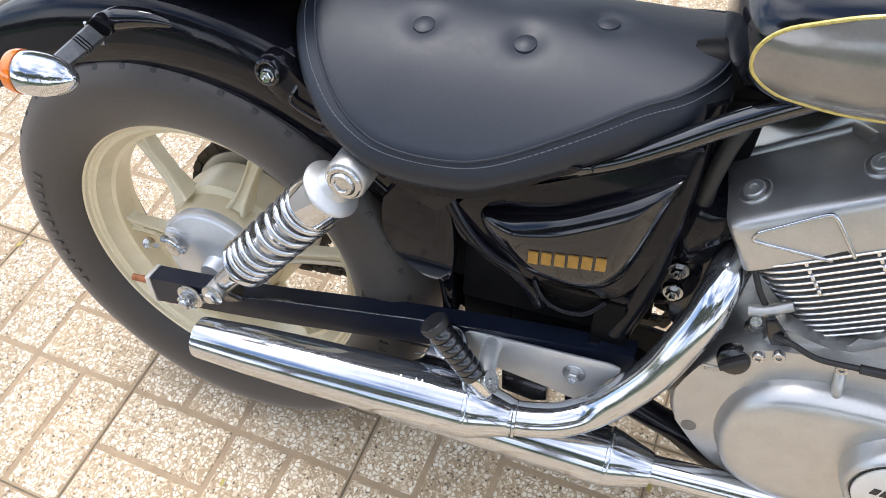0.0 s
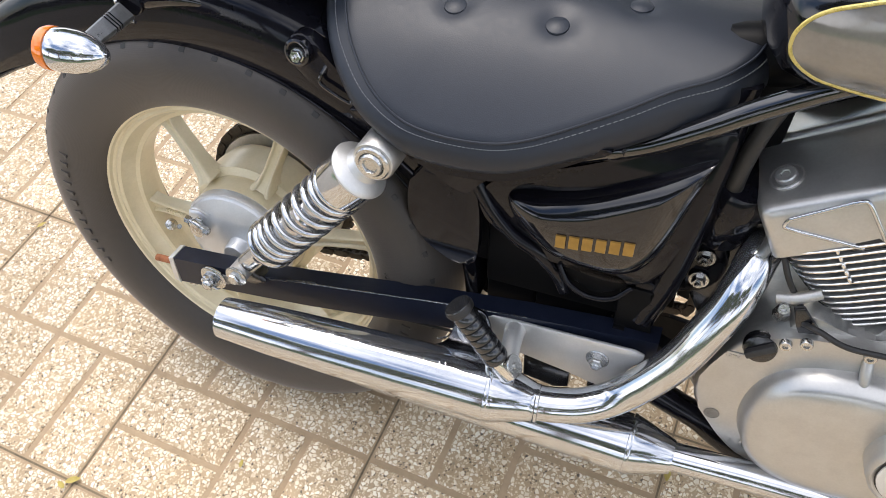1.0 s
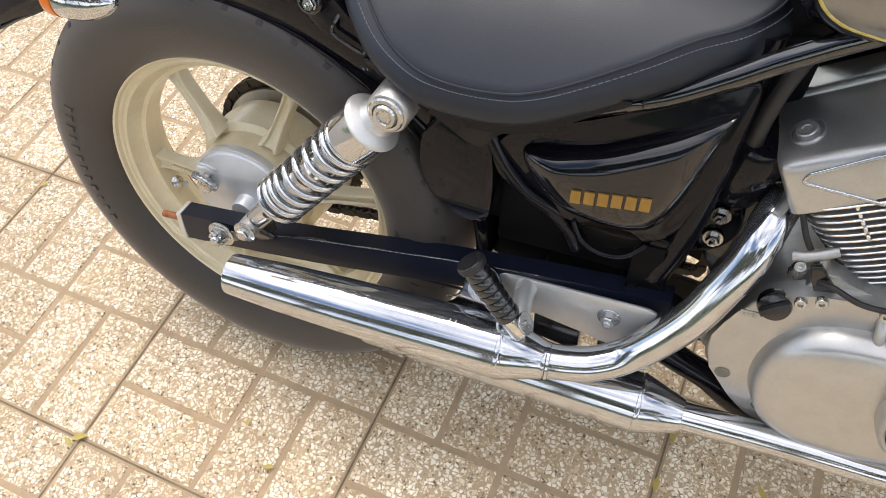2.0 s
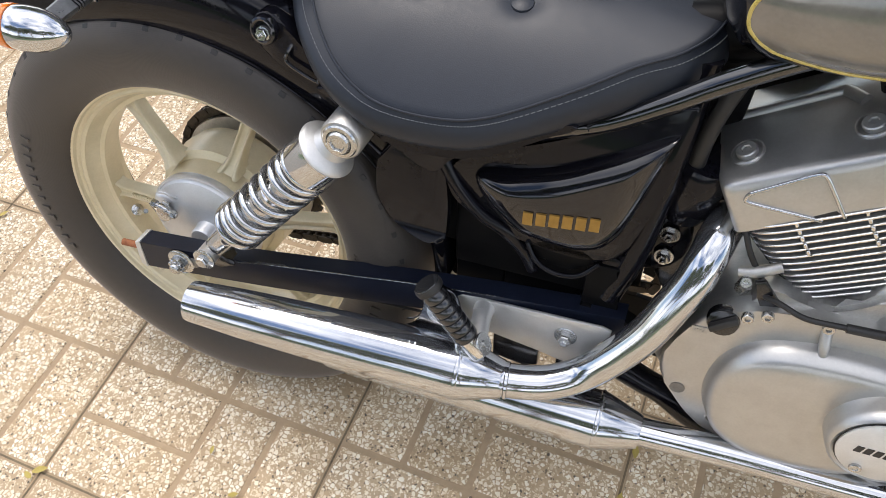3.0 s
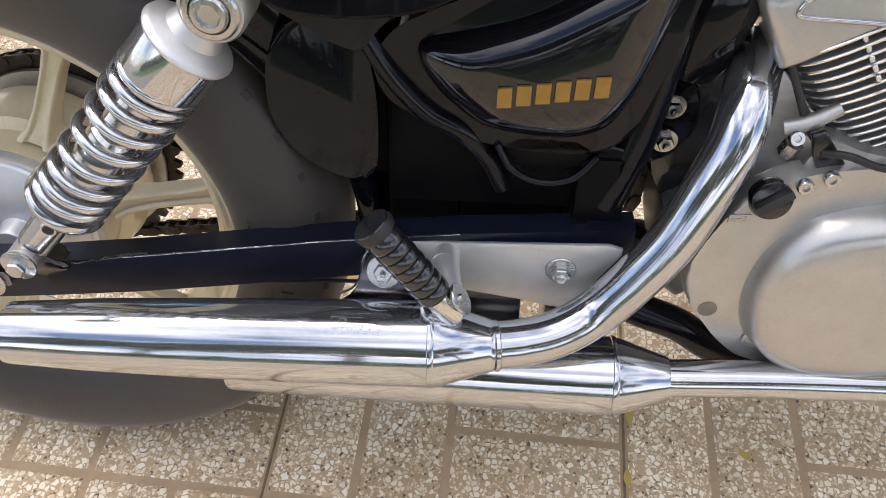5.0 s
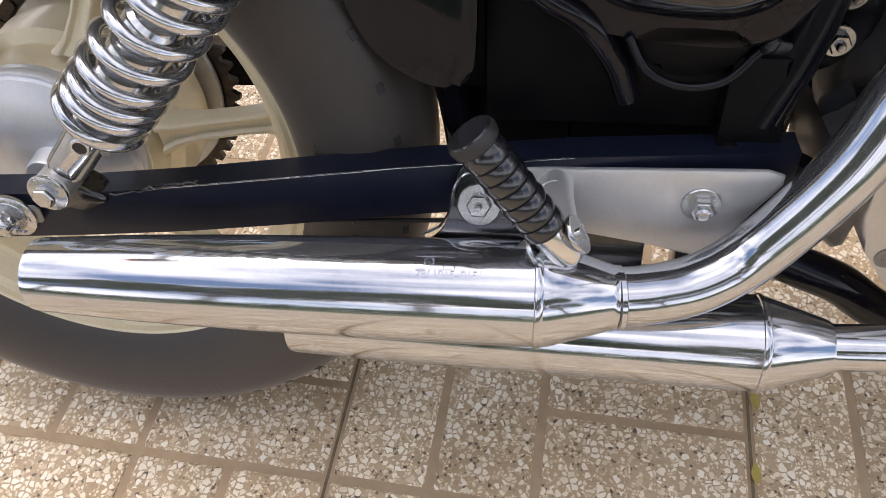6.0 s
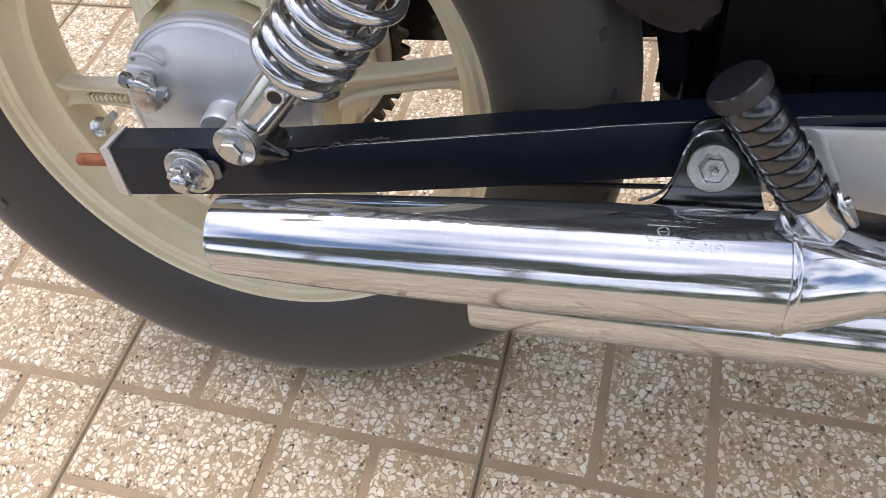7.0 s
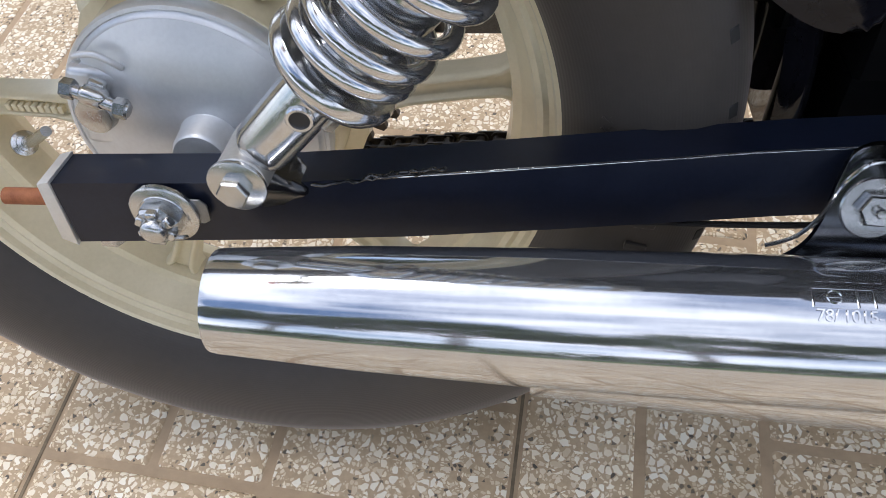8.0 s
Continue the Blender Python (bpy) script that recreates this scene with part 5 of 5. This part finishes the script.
part("cap_housing", lathe([(0.068, -0.012), (0.062, 0.004), (0.055, 0.018), (0.0525, 0.048), (0.0505, 0.058), (0.047, 0.0605), (0.0445, 0.0585), (0, 0.0585)], along(cap_c, (0, -1, 0)), 72), SILVER, case, "silver painted round housing", 45)
cap = part("round_cap", lathe([(0.0425, 0.057), (0.0425, 0.0615), (0.0405, 0.063), (0, 0.0635)], along(cap_c, (0, -1, 0)), 64), CAP_SILVER, case, "silver round cap with dark maker's mark")
part("cap_groove", lathe([(0.0425, 0.0590), (0.0425, 0.0596), (0.0440, 0.0596), (0.0440, 0.0590)], along(cap_c, (0, -1, 0)), 64, True), PLASTIC, case)
for u, w in ((0.006, 0.031), (-0.012, -0.029)):
    part("cap_screw", socket_bolt((cap_c[0] + u - 0.004, cap_c[1] - 0.0632, cap_c[2] + w), (0, -1, 0), 0.0062, 0.003), ZINC, case)
for k in range(6):
    x = cap_c[0] - 0.026 + k * 0.009
    z = cap_c[2] + 0.001
    part("mark_block", prism([(x - 0.001, z - 0.0045), (x + 0.0055, z - 0.0045), (x + 0.0075, z + 0.0045), (x + 0.001, z + 0.0045)], cap_c[1] - 0.0641, cap_c[1] - 0.0628, 0), PLASTIC, case, "dark mark")
for x, z in ((0.659, 0.421), (0.676, 0.429), (0.731, 0.434), (0.806, 0.434), (0.890, 0.382)):
    part("case_bolt", socket_bolt((x, -0.094, z), (0, -1, 0), 0.0062, 0.006), ZINC, case)
for x, z in ((0.731, 0.422), (0.807, 0.422)):
    part("bolt_boss", tube([(x, -0.088, z + 0.012), (x + 0.003, -0.101, z - 0.010), (x + 0.006, -0.106, z - 0.030)], [0.0058, 0.0056, 0.003], 14, 4), SILVER, case)
part("case_hole", lathe([(0.0065, 0), (0.0085, 0.0008), (0.0085, 0.0012), (0.0060, 0.0014)], along((0.619, -0.0935, 0.283), (0, -1, 0)), 24), GUNMETAL, case)
part("drain_hole", lathe([(0.0085, 0), (0.0105, 0.002), (0.0085, 0.003), (0.0075, 0.0005), (0, 0.0005)], along((0.668, -0.0938, 0.249), (0, -1, 0)), 28), ALLOY, case)
oil = part("oil_filler_cap", lathe([(0.0165, 0), (0.0170, 0.006), (0.0155, 0.010), (0.0145, 0.0105), (0, 0.0105)], along((0.639, -0.088, 0.404), (0, -1, 0.25)), 32), BLACK_SATIN, bike, "black plastic oil filler cap")
part("cap_wing", block((0.030, 0.013, 0.0075), along((0.639, -0.099, 0.4075), (0, -1, 0.25)) @ pose(0, 0, 0, 90, 0, 35), 0.0015), PLASTIC, oil)
raised = part("capacity_plate", block((0.017, 0.002, 0.0085), pose(0.620, -0.0945, 0.3855, 0, -3, 0), 0.0006), SILVER, case)
lettering("capacity_mark", "cm3", 0.0075, 0.0004, Matrix.Translation((0.6135, -0.0958, 0.3830)) @ pose(0, 0, 0, 90, -3, 0), ALLOY, case, "raised cast lettering")
# breather stub and hoses behind the exhaust pipe
stub = part("breather_stub", tube([(0.640, -0.070, 0.455), (0.655, -0.072, 0.461), (0.676, -0.068, 0.472)], [0.0062, 0.0062, 0.0056], 18, 3), ALLOY, bike, "short cast breather stub")
part("stub_nut", lathe([(0.0075, -0.006), (0.0075, 0.006), (0, 0.006)], along((0.648, -0.074, 0.440), (0.2, -0.3, 1)), 6), ZINC, stub)
part("stub_bolt", socket_bolt((0.6475, -0.078, 0.452), (0, -1, 0.3), 0.006, 0.005), ZINC, stub)
part("wire", tube([(0.622, -0.055, 0.525), (0.634, -0.066, 0.500), (0.645, -0.070, 0.478), (0.662, -0.066, 0.450), (0.676, -0.082, 0.437)], 0.0030, 10, 6), RUBBER, bike, "black wire behind the pipe")
part("cable_bracket", prism([(0.655, 0.459), (0.664, 0.463), (0.690, 0.432), (0.688, 0.423), (0.670, 0.424), (0.662, 0.440)], -0.086, -0.080, 0.0015), BLACK_SATIN, case, "black cable bracket")
part("base_flange", prism(outline([(0.660, 0.420), (0.676, 0.450), (0.720, 0.436), (0.752, 0.452), (0.775, 0.470), (0.765, 0.430), (0.700, 0.415)], 4), -0.080, -0.055, 0.004), ALLOY, bike, "cast crankcase shoulder")
# cable across the cover
part("cable", tube([(0.668, -0.085, 0.444), (0.682, -0.096, 0.449), (0.707, -0.102, 0.444), (0.742, -0.105, 0.448), (0.800, -0.107, 0.453), (0.900, -0.108, 0.474), (1.02, -0.11, 0.490), (1.2, -0.12, 0.53)], 0.0030, 12, 6), PLASTIC, engine, "black cable in a sleeve")
part("cable_sleeve", tube([(0.742, -0.1052, 0.4480), (0.800, -0.1070, 0.4530)], 0.0047, 14, 1, False), PLASTIC, engine)
# housings ahead of the cover
starter = part("starter_motor", lathe([(0.034, -0.02), (0.034, 0.05), (0.030, 0.056), (0.013, 0.058), (0.012, 0.064), (0, 0.064)], along((0.877, -0.03, 0.452), (0.05, -1, 0)), 40), ALLOY, bike, "cast alloy starter housing")
part("starter_bolt", socket_bolt((0.885, -0.094, 0.418), (0, -1, 0), 0.006, 0.006), ZINC, starter)
part("crank_neck", lathe([(0.075, 0), (0.062, 0.03), (0, 0.03)], along((0.79, 0.02, 0.43), (0, -0.2, 1)), 40), ALLOY, engine)
part("neck_bolt", socket_bolt((0.783, -0.075, 0.462), (0, -1, 0.3), 0.0075, 0.008), ZINC, engine)
# intake between the cylinders: black rubber and a chrome box
part("intake_boot", lathe([(0.012, -0.004), (0.0180, 0.0), (0.0205, 0.006), (0.0205, 0.028), (0.0195, 0.029), (0.0195, 0.052), (0.017, 0.058), (0.009, 0.060), (0.009, 0.068), (0, 0.068)], along((0.779, -0.040, 0.628), (-0.33, 0.05, 0.94)), 36), BLACK, bike, "black intake canister with a grey band")
part("boot_clamp", lathe([(0.0200, 0.028), (0.0212, 0.029), (0.0212, 0.037), (0.0200, 0.038)], along((0.779, -0.040, 0.628), (-0.33, 0.05, 0.94)), 36, True), GUNMETAL, bike)
part("carburettor_cover", prism([(0.769, 0.628), (0.777, 0.650), (0.803, 0.660), (0.830, 0.646), (0.844, 0.612), (0.828, 0.594), (0.790, 0.594)], -0.085, -0.030, 0.006, 3), BRACKET, bike, "bright six-sided cover")
part("carburettor", block((0.07, 0.06, 0.05), pose(0.800, 0.010, 0.632, 0, 0, 0), 0.010, 3), ALLOY, bike, "cast alloy carburettor body")
part("carb_plate", block((0.085, 0.006, 0.030), pose(0.830, -0.030, 0.672, 0, 0, 0), 0.003), PALE_PLATE, bike)
part("carb_screw", socket_bolt((0.799, -0.034, 0.672), (0, -1, 0), 0.006, 0.004), ZINC, bike)
part("air_box", prism(outline([(0.705, 0.640), (0.735, 0.690), (0.800, 0.695), (0.830, 0.640), (0.800, 0.600), (0.745, 0.595)], 3), 0.000, 0.060, 0.006), BLACK_DULL, bike, "dull black air box")
part("vent_hose", tube([(0.722, -0.01, 0.690), (0.745, -0.035, 0.655), (0.768, -0.055, 0.622)], 0.0055, 12, 6), RUBBER, bike)

# rider's footpeg and brake pedal, ahead of the engine
part("lever_boot", tube([(0.862, -0.120, 0.412), (0.895, -0.132, 0.408), (0.930, -0.140, 0.418), (0.975, -0.145, 0.432)], [0.010, 0.016, 0.019, 0.017], 18, 5), RUBBER, bike, "black rubber lever boot")
part("boot_bolt", bolt_mesh((0.872, -0.128, 0.385), (0, -1, 0.2), 0.0085, 0.007), ZINC, bike)
peg = part("front_footpeg", lathe([(0.016, 0), (0.019, 0.004), (0.019, 0.016), (0.021, 0.018), (0.021, 0.088), (0.018, 0.094), (0, 0.094)], along((0.956, -0.132, 0.250), (0.36, -0.62, -0.70)), 36), RUBBER, bike, "black rubber rider's footpeg")
part("peg_arm", tube([(0.90, -0.09, 0.245), (0.925, -0.130, 0.262), (0.952, -0.152, 0.262)], 0.010, 14, 5), ZINC, peg)
part("peg_carrier", prism(outline([(0.910, 0.330), (0.945, 0.355), (0.985, 0.340), (0.990, 0.270), (0.960, 0.235), (0.925, 0.262)], 4), -0.135, -0.120, 0.003), BLACK_SATIN, bike, "black footpeg carrier")
part("case_stub", tube([(0.870, -0.100, 0.265), (0.884, -0.135, 0.248)], 0.014, 20, 1, False), BLACK_SATIN, bike, "black rubber stop")
part("front_frame_tube", tube([(0.53, -0.060, 0.262), (0.578, -0.060, 0.240), (0.612, -0.060, 0.225), (0.654, -0.062, 0.198), (0.74, -0.065, 0.168), (0.90, -0.065, 0.165), (1.0, -0.06, 0.22), (1.08, -0.04, 0.45), (1.12, 0.0, 0.72)], 0.0165, 16, 6), BLACK, bike, "gloss black cradle tube")

# ---------------------------------------------------------------- tank
TANK_Y = 0.022
TANK = [(0.5490, 0.018, 0.732, 0.750), (0.5500, 0.050, 0.720, 0.762), (0.5540, 0.086, 0.704, 0.778), (0.5620, 0.112, 0.694, 0.792), (0.5770, 0.126, 0.674, 0.806), (0.600, 0.134, 0.666, 0.820), (0.650, 0.147, 0.665, 0.836), (0.716, 0.160, 0.672, 0.858), (0.816, 0.168, 0.682, 0.868), (0.916, 0.162, 0.698, 0.868), (1.016, 0.137, 0.733, 0.858), (1.086, 0.102, 0.763, 0.841), (1.116, 0.052, 0.788, 0.821)]
tank = pad_loft("fuel_tank", TANK, BLACK_GLOSS, bike, "gloss black teardrop fuel tank with grey side panel", 64, 2.2, TANK_Y)
side_out = [(0.5755, 0.730), (0.5775, 0.744), (0.588, 0.757), (0.608, 0.768), (0.656, 0.785), (0.756, 0.806), (0.896, 0.812), (0.956, 0.796), (0.956, 0.740), (0.876, 0.714), (0.756, 0.703), (0.655, 0.699), (0.613, 0.702), (0.593, 0.708), (0.580, 0.719)]


def on_tank(x, z, proud):
    t = np.array(TANK)
    w, z0, z1 = (float(np.interp(x, t[:, 0], t[:, i])) for i in (1, 2, 3))
    s = max(-0.98, min(0.98, (z - (z0 + z1) / 2) / ((z1 - z0) / 2)))
    return (x, TANK_Y - w * (1 - abs(s) ** 2.2) ** (1 / 2.2) - proud, z)


def tank_patch(pts, proud, rings=7):
    cx, cz = sum(p[0] for p in pts) / len(pts), sum(p[1] for p in pts) / len(pts)
    bm, loops = bmesh.new(), []
    for i in range(rings):
        s = 1 - i / rings
        loops.append([bm.verts.new(on_tank(cx + (x - cx) * s, cz + (z - cz) * s, proud)) for x, z in pts])
    mid = bm.verts.new(on_tank(cx, cz, proud))
    n = len(pts)
    for a, b in zip(loops, loops[1:]):
        for k in range(n):
            bm.faces.new((a[k], a[(k + 1) % n], b[(k + 1) % n], b[k]))
    for k in range(n):
        bm.faces.new((loops[-1][k], loops[-1][(k + 1) % n], mid))
    return bm


so = outline(side_out, 6)
part("tank_side_panel", tank_patch(so, 0.0015), GREY_PAINT, tank, "grey metallic painted panel", 70)
part("pinstripe", tube([on_tank(x, z, 0.0012) for x, z in so], 0.0017, 8, 1, closed=True), GOLD_LINE, tank, "gold pinstripe")

# ---------------------------------------------------------------- front end, mostly out of view
fw = part("front_wheel", lathe([(0.225, -0.02), (0.235, -0.022), (0.235, 0.022), (0.225, 0.02)], along((1.49, 0, 0.300), (0, -1, 0)), 64, True), CHAMPAGNE, bike, "champagne front wheel")
part("tyre", lathe([(0.232, 0.02), (0.255, 0.036), (0.28, 0.034), (0.296, 0.018), (0.300, 0.0), (0.296, -0.018), (0.28, -0.034), (0.255, -0.036), (0.232, -0.02)], along((1.49, 0, 0.300), (0, -1, 0)), 64, True), TYRE, fw)
for k in range(6):
    a = radians(60 * k)
    part("spoke", tube([(1.49 + 0.03 * math.cos(a), 0, 0.30 + 0.03 * math.sin(a)), (1.49 + 0.23 * math.cos(a), 0, 0.30 + 0.23 * math.sin(a))], 0.012, 8, 1, False), CHAMPAGNE, fw)
for s in (-1, 1):
    part("fork_leg", tube([(1.49, s * 0.09, 0.30), (1.22, s * 0.09, 0.88)], 0.022, 20, 1, False), CHROME, bike)
part("handlebar", tube([(1.02, -0.36, 1.02), (1.12, -0.22, 1.04), (1.20, -0.08, 0.98), (1.20, 0.08, 0.98), (1.12, 0.22, 1.04), (1.02, 0.36, 1.02)], 0.012, 14, 6), CHROME, bike)
part("headlight", lathe([(0.02, -0.07), (0.07, -0.03), (0.085, 0.02), (0.085, 0.05), (0, 0.06)], along((1.30, 0, 0.82), (1, 0, 0)), 40), CHROME, bike)
part("side_stand", tube([(0.62, 0.10, 0.24), (0.66, 0.20, 0.13), (0.68, 0.25, 0.053)], 0.010, 12, 3), BLACK, bike)

# ---------------------------------------------------------------- paving
GRID_ROT, GRID_X, GRID_Y = -2.39, -0.2394, -0.3343
GM = Matrix.Translation((GRID_X, GRID_Y, 0)) @ pose(0, 0, 0, 0, 0, GRID_ROT)
TILE = 0.4138
paving = new("pavement")
bed = bmesh.new()
bmesh.ops.create_grid(bed, x_segments=1, y_segments=1, size=1.0)
bmesh.ops.transform(bed, matrix=GM @ pose(3 * TILE, 1.5 * TILE, -0.0024) @ Matrix.Diagonal((5.02 * TILE, 8.52 * TILE, 1, 1)), verts=bed.verts)
me = bpy.data.meshes.new("pavement")
bed.to_mesh(me)
bed.free()
me.materials.append(CEMENT)
bpy.data.objects.remove(paving)
paving = tagged(new("pavement", me), "tan terrazzo block paving in basket weave", "pavement", kind="structure")


def paver_mesh(name, lx, ly, seed):
    """A worn terrazzo block with softened, slightly uneven edges, top near z = 0."""
    rnd = random.Random(seed)
    bm, loops = bmesh.new(), []
    hx, hy, e = lx / 2, ly / 2, 0.0022
    for inset, z in ((0.0, -0.012), (0.0, -0.0026), (0.0014, -0.0009), (0.0040, 0.0)):
        ring = []
        for sx, sy in ((-1, -1), (1, -1), (1, 1), (-1, 1)):
            for q in (0, 1):
                dx, dy = ((0, e) if (sx * sy > 0) == (q == 0) else (e, 0))
                j = rnd.uniform(-0.0006, 0.0006)
                ring.append(bm.verts.new((sx * (hx - inset - dx) + j, sy * (hy - inset - dy) + j, z)))
        loops.append(ring)
    for a, b in zip(loops, loops[1:]):
        for k in range(8):
            bm.faces.new((a[k], a[(k + 1) % 8], b[(k + 1) % 8], b[k]))
    bm.faces.new(loops[-1])
    bmesh.ops.recalc_face_normals(bm, faces=bm.faces[:])
    m = bpy.data.meshes.new(name)
    bm.to_mesh(m)
    bm.free()
    m.materials.append(TERRAZZO)
    return m


HALF = TILE / 2
GAP = 0.0085
PAVERS = [paver_mesh("paver", HALF - GAP, HALF / 2 - GAP, s) for s in range(6)]


def slots(i, j):
    """The eight blocks of a tile: centre x, y and turn."""
    out = []
    for qx in (0, 1):
        for qy in (0, 1):
            cx, cy = (i + qx / 2 + 0.25) * TILE, (j + qy / 2 + 0.25) * TILE
            for s in (-1, 1):
                if qx == qy:
                    out.append((cx, cy + s * HALF / 4, 0))
                else:
                    out.append((cx + s * HALF / 4, cy, 90))
    return out


rnd = random.Random(5)
for j in range(-2, 5):
    for i in range(-2, 4):
        if j == 4 and i < 0:
            continue
        for cx, cy, turn in slots(i, j):
            ob = new("paver", PAVERS[rnd.randrange(6)])
            ob.parent = paving
            ob.matrix_basis = GM @ pose(cx, cy, rnd.uniform(-0.0007, 0.0003), rnd.uniform(-0.15, 0.15), rnd.uniform(-0.15, 0.15), turn + 180 * rnd.randrange(2) + rnd.uniform(-0.3, 0.3))
# the rest of the paving, farther off
verts, faces = [], []
for j in range(-7, 10):
    for i in range(-2, 8):
        if -2 <= j <= 4 and i <= 3 and not (j == 4 and i < 0):
            continue
        for cx, cy, turn in slots(i, j):
            block_mesh = PAVERS[rnd.randrange(6)]
            m = GM @ pose(cx, cy, rnd.uniform(-0.0007, 0.0003), rnd.uniform(-0.15, 0.15), rnd.uniform(-0.15, 0.15), turn)
            first = len(verts)
            verts += [tuple(m @ v.co) for v in block_mesh.vertices]
            faces += [tuple(first + q for q in f.vertices) for f in block_mesh.polygons]
field = bpy.data.meshes.new("paver_field")
field.from_pydata(verts, [], faces)
field.materials.append(TERRAZZO)
field_ob = new("paver_field", field)
field_ob.parent = paving
tagged(field_ob, kind="stuff")
# dirty gaps between the tiles
gap = bmesh.new()
for k in range(-7, 11):
    gap = join(gap, block((10 * TILE, 0.0030, 0.004), GM @ pose(3 * TILE, k * TILE, -0.0038), 0))
for k in range(-2, 9):
    gap = join(gap, block((0.0030, 17 * TILE, 0.004), GM @ pose(k * TILE, 1.5 * TILE, -0.0038), 0))
part("tile_gap", gap, DIRT_LINE, paving)

# ---------------------------------------------------------------- dry leaves on the paving
def make_leaf(x, y, turn, size, seed):
    r = random.Random(seed)
    bm, rows = bmesh.new(), []
    for k in range(7):
        u = k / 6
        w = size * 0.22 * math.sin(math.pi * min(0.98, 0.08 + u * 0.9))
        z = 0.0015 + 0.12 * size * (u - 0.5) ** 2 + 0.002 * r.random()
        rows.append([bm.verts.new((size * (u - 0.5), s * w, z + abs(s) * w * 0.35)) for s in (-1, 0, 1)])
    for a, b in zip(rows, rows[1:]):
        for i in (0, 1):
            bm.faces.new((a[i], a[i + 1], b[i + 1], b[i]))
    ob = part("dry_leaf", bm, LEAF_DRY, None, "", 60)
    ob.matrix_world = pose(x, y, 0.001, 0, 0, turn)
    return tagged(ob, "small dry yellow leaf lying on the paving", "leaf", "dry leaves")


for k, (x, y, turn, size) in enumerate(((0.601, -0.098, 88, 0.022), (0.739, -0.061, 130, 0.020), (0.996, -0.026, 10, 0.024), (-0.239, -0.332, 35, 0.024), (-0.252, -0.345, -20, 0.018), (0.000, -0.219, 100, 0.014), (0.065, -0.270, 30, 0.016), (-0.630, 0.069, 60, 0.018), (0.608, -0.020, 95, 0.022), (1.068, -0.045, 150, 0.012))):
    make_leaf(x, y, turn, size, k)


# ground beyond the pavers
ground = bmesh.new()
bmesh.ops.create_grid(ground, x_segments=1, y_segments=1, size=400.0)
for v in ground.verts:
    v.co.z = -0.016
g = part("ground", ground, CONCRETE, None)
tagged(g, "worn grey brown concrete ground around the paving", "ground", kind="structure")


# ---------------------------------------------------------------- surroundings that the chrome and the paint mirror
def leaf_cloud(centres, radius, count, size, seed):
    """Many small leaves scattered in clumps."""
    r = np.random.RandomState(seed)
    verts, faces = [], []
    for k in range(count):
        c = np.array(centres[r.randint(len(centres))])
        d = r.normal(size=3)
        p = c + d / np.linalg.norm(d) * radius * r.uniform(0.35, 1.0)
        a, b = r.normal(size=3), r.normal(size=3)
        a /= np.linalg.norm(a)
        b -= a * a.dot(b)
        b /= np.linalg.norm(b)
        s = size * r.uniform(0.6, 1.3)
        i = len(verts)
        verts += [tuple(p - a * s), tuple(p + b * s * 0.45), tuple(p + a * s), tuple(p - b * s * 0.45)]
        faces.append((i, i + 1, i + 2, i + 3))
    m = bpy.data.meshes.new("crown")
    m.from_pydata(verts, [], faces)
    m.materials.append(FOLIAGE)
    return m


def make_tree(x, y, seed, height=5.0, spread=1.7):
    r = random.Random(seed)
    root = tagged(new("tree"), "green leafy shade tree added out of view beside the paving", "tree", "shade trees")
    root.location = (x, y, -0.016)
    part("trunk", tube([(0, 0, 0), (0.05, 0.02, height * 0.3), (-0.04, 0.05, height * 0.6)], [0.16, 0.13, 0.09], 14, 5), BARK, root)
    centres = []
    for k in range(7):
        a = 2 * math.pi * k / 7 + r.uniform(-0.3, 0.3)
        q = (math.cos(a) * spread * r.uniform(0.5, 1.0), math.sin(a) * spread * r.uniform(0.5, 1.0), height * r.uniform(0.62, 1.0))
        part("limb", tube([(-0.02, 0.03, height * 0.45), (q[0] * 0.5, q[1] * 0.5, height * 0.6), q], [0.07, 0.045, 0.015], 8, 4), BARK, root)
        centres.append(q)
    centres.append((0, 0, height))
    crown = new("crown", leaf_cloud(centres, 1.1, 5200, 0.13, seed))
    crown.parent = root
    return root


# trees added out of view on the far side
for k, (x, y) in enumerate(((-2.6, 4.2), (0.4, 4.6), (3.2, 4.0))):
    make_tree(x, y, 11 + k, 3.4, 1.3)
# unseen trees, made tall to block the low sky on the camera's side
for k, (x, y) in enumerate(((-6.5, -7.6), (-3.4, -8.4), (-0.4, -7.8), (2.7, -8.6), (5.8, -7.7))):
    make_tree(x, y, 21 + k, 6.6, 2.3)
lawn = bmesh.new()
bmesh.ops.create_grid(lawn, x_segments=1, y_segments=1, size=1.0)
bmesh.ops.transform(lawn, matrix=pose(0, -4.6, -0.008) @ Matrix.Diagonal((12, 1.5, 1, 1)), verts=lawn.verts)
tagged(part("lawn", lawn, GRASS), "strip of green lawn", "lawn", kind="structure")
hedge = bpy.data.objects.new("hedge", leaf_cloud([(x * 0.5, -6.6, 0.55) for x in range(-24, 25)], 0.65, 9000, 0.11, 3))
scene.collection.objects.link(hedge)
tagged(hedge, "long clipped green hedge behind the lawn", "hedge", kind="stuff")
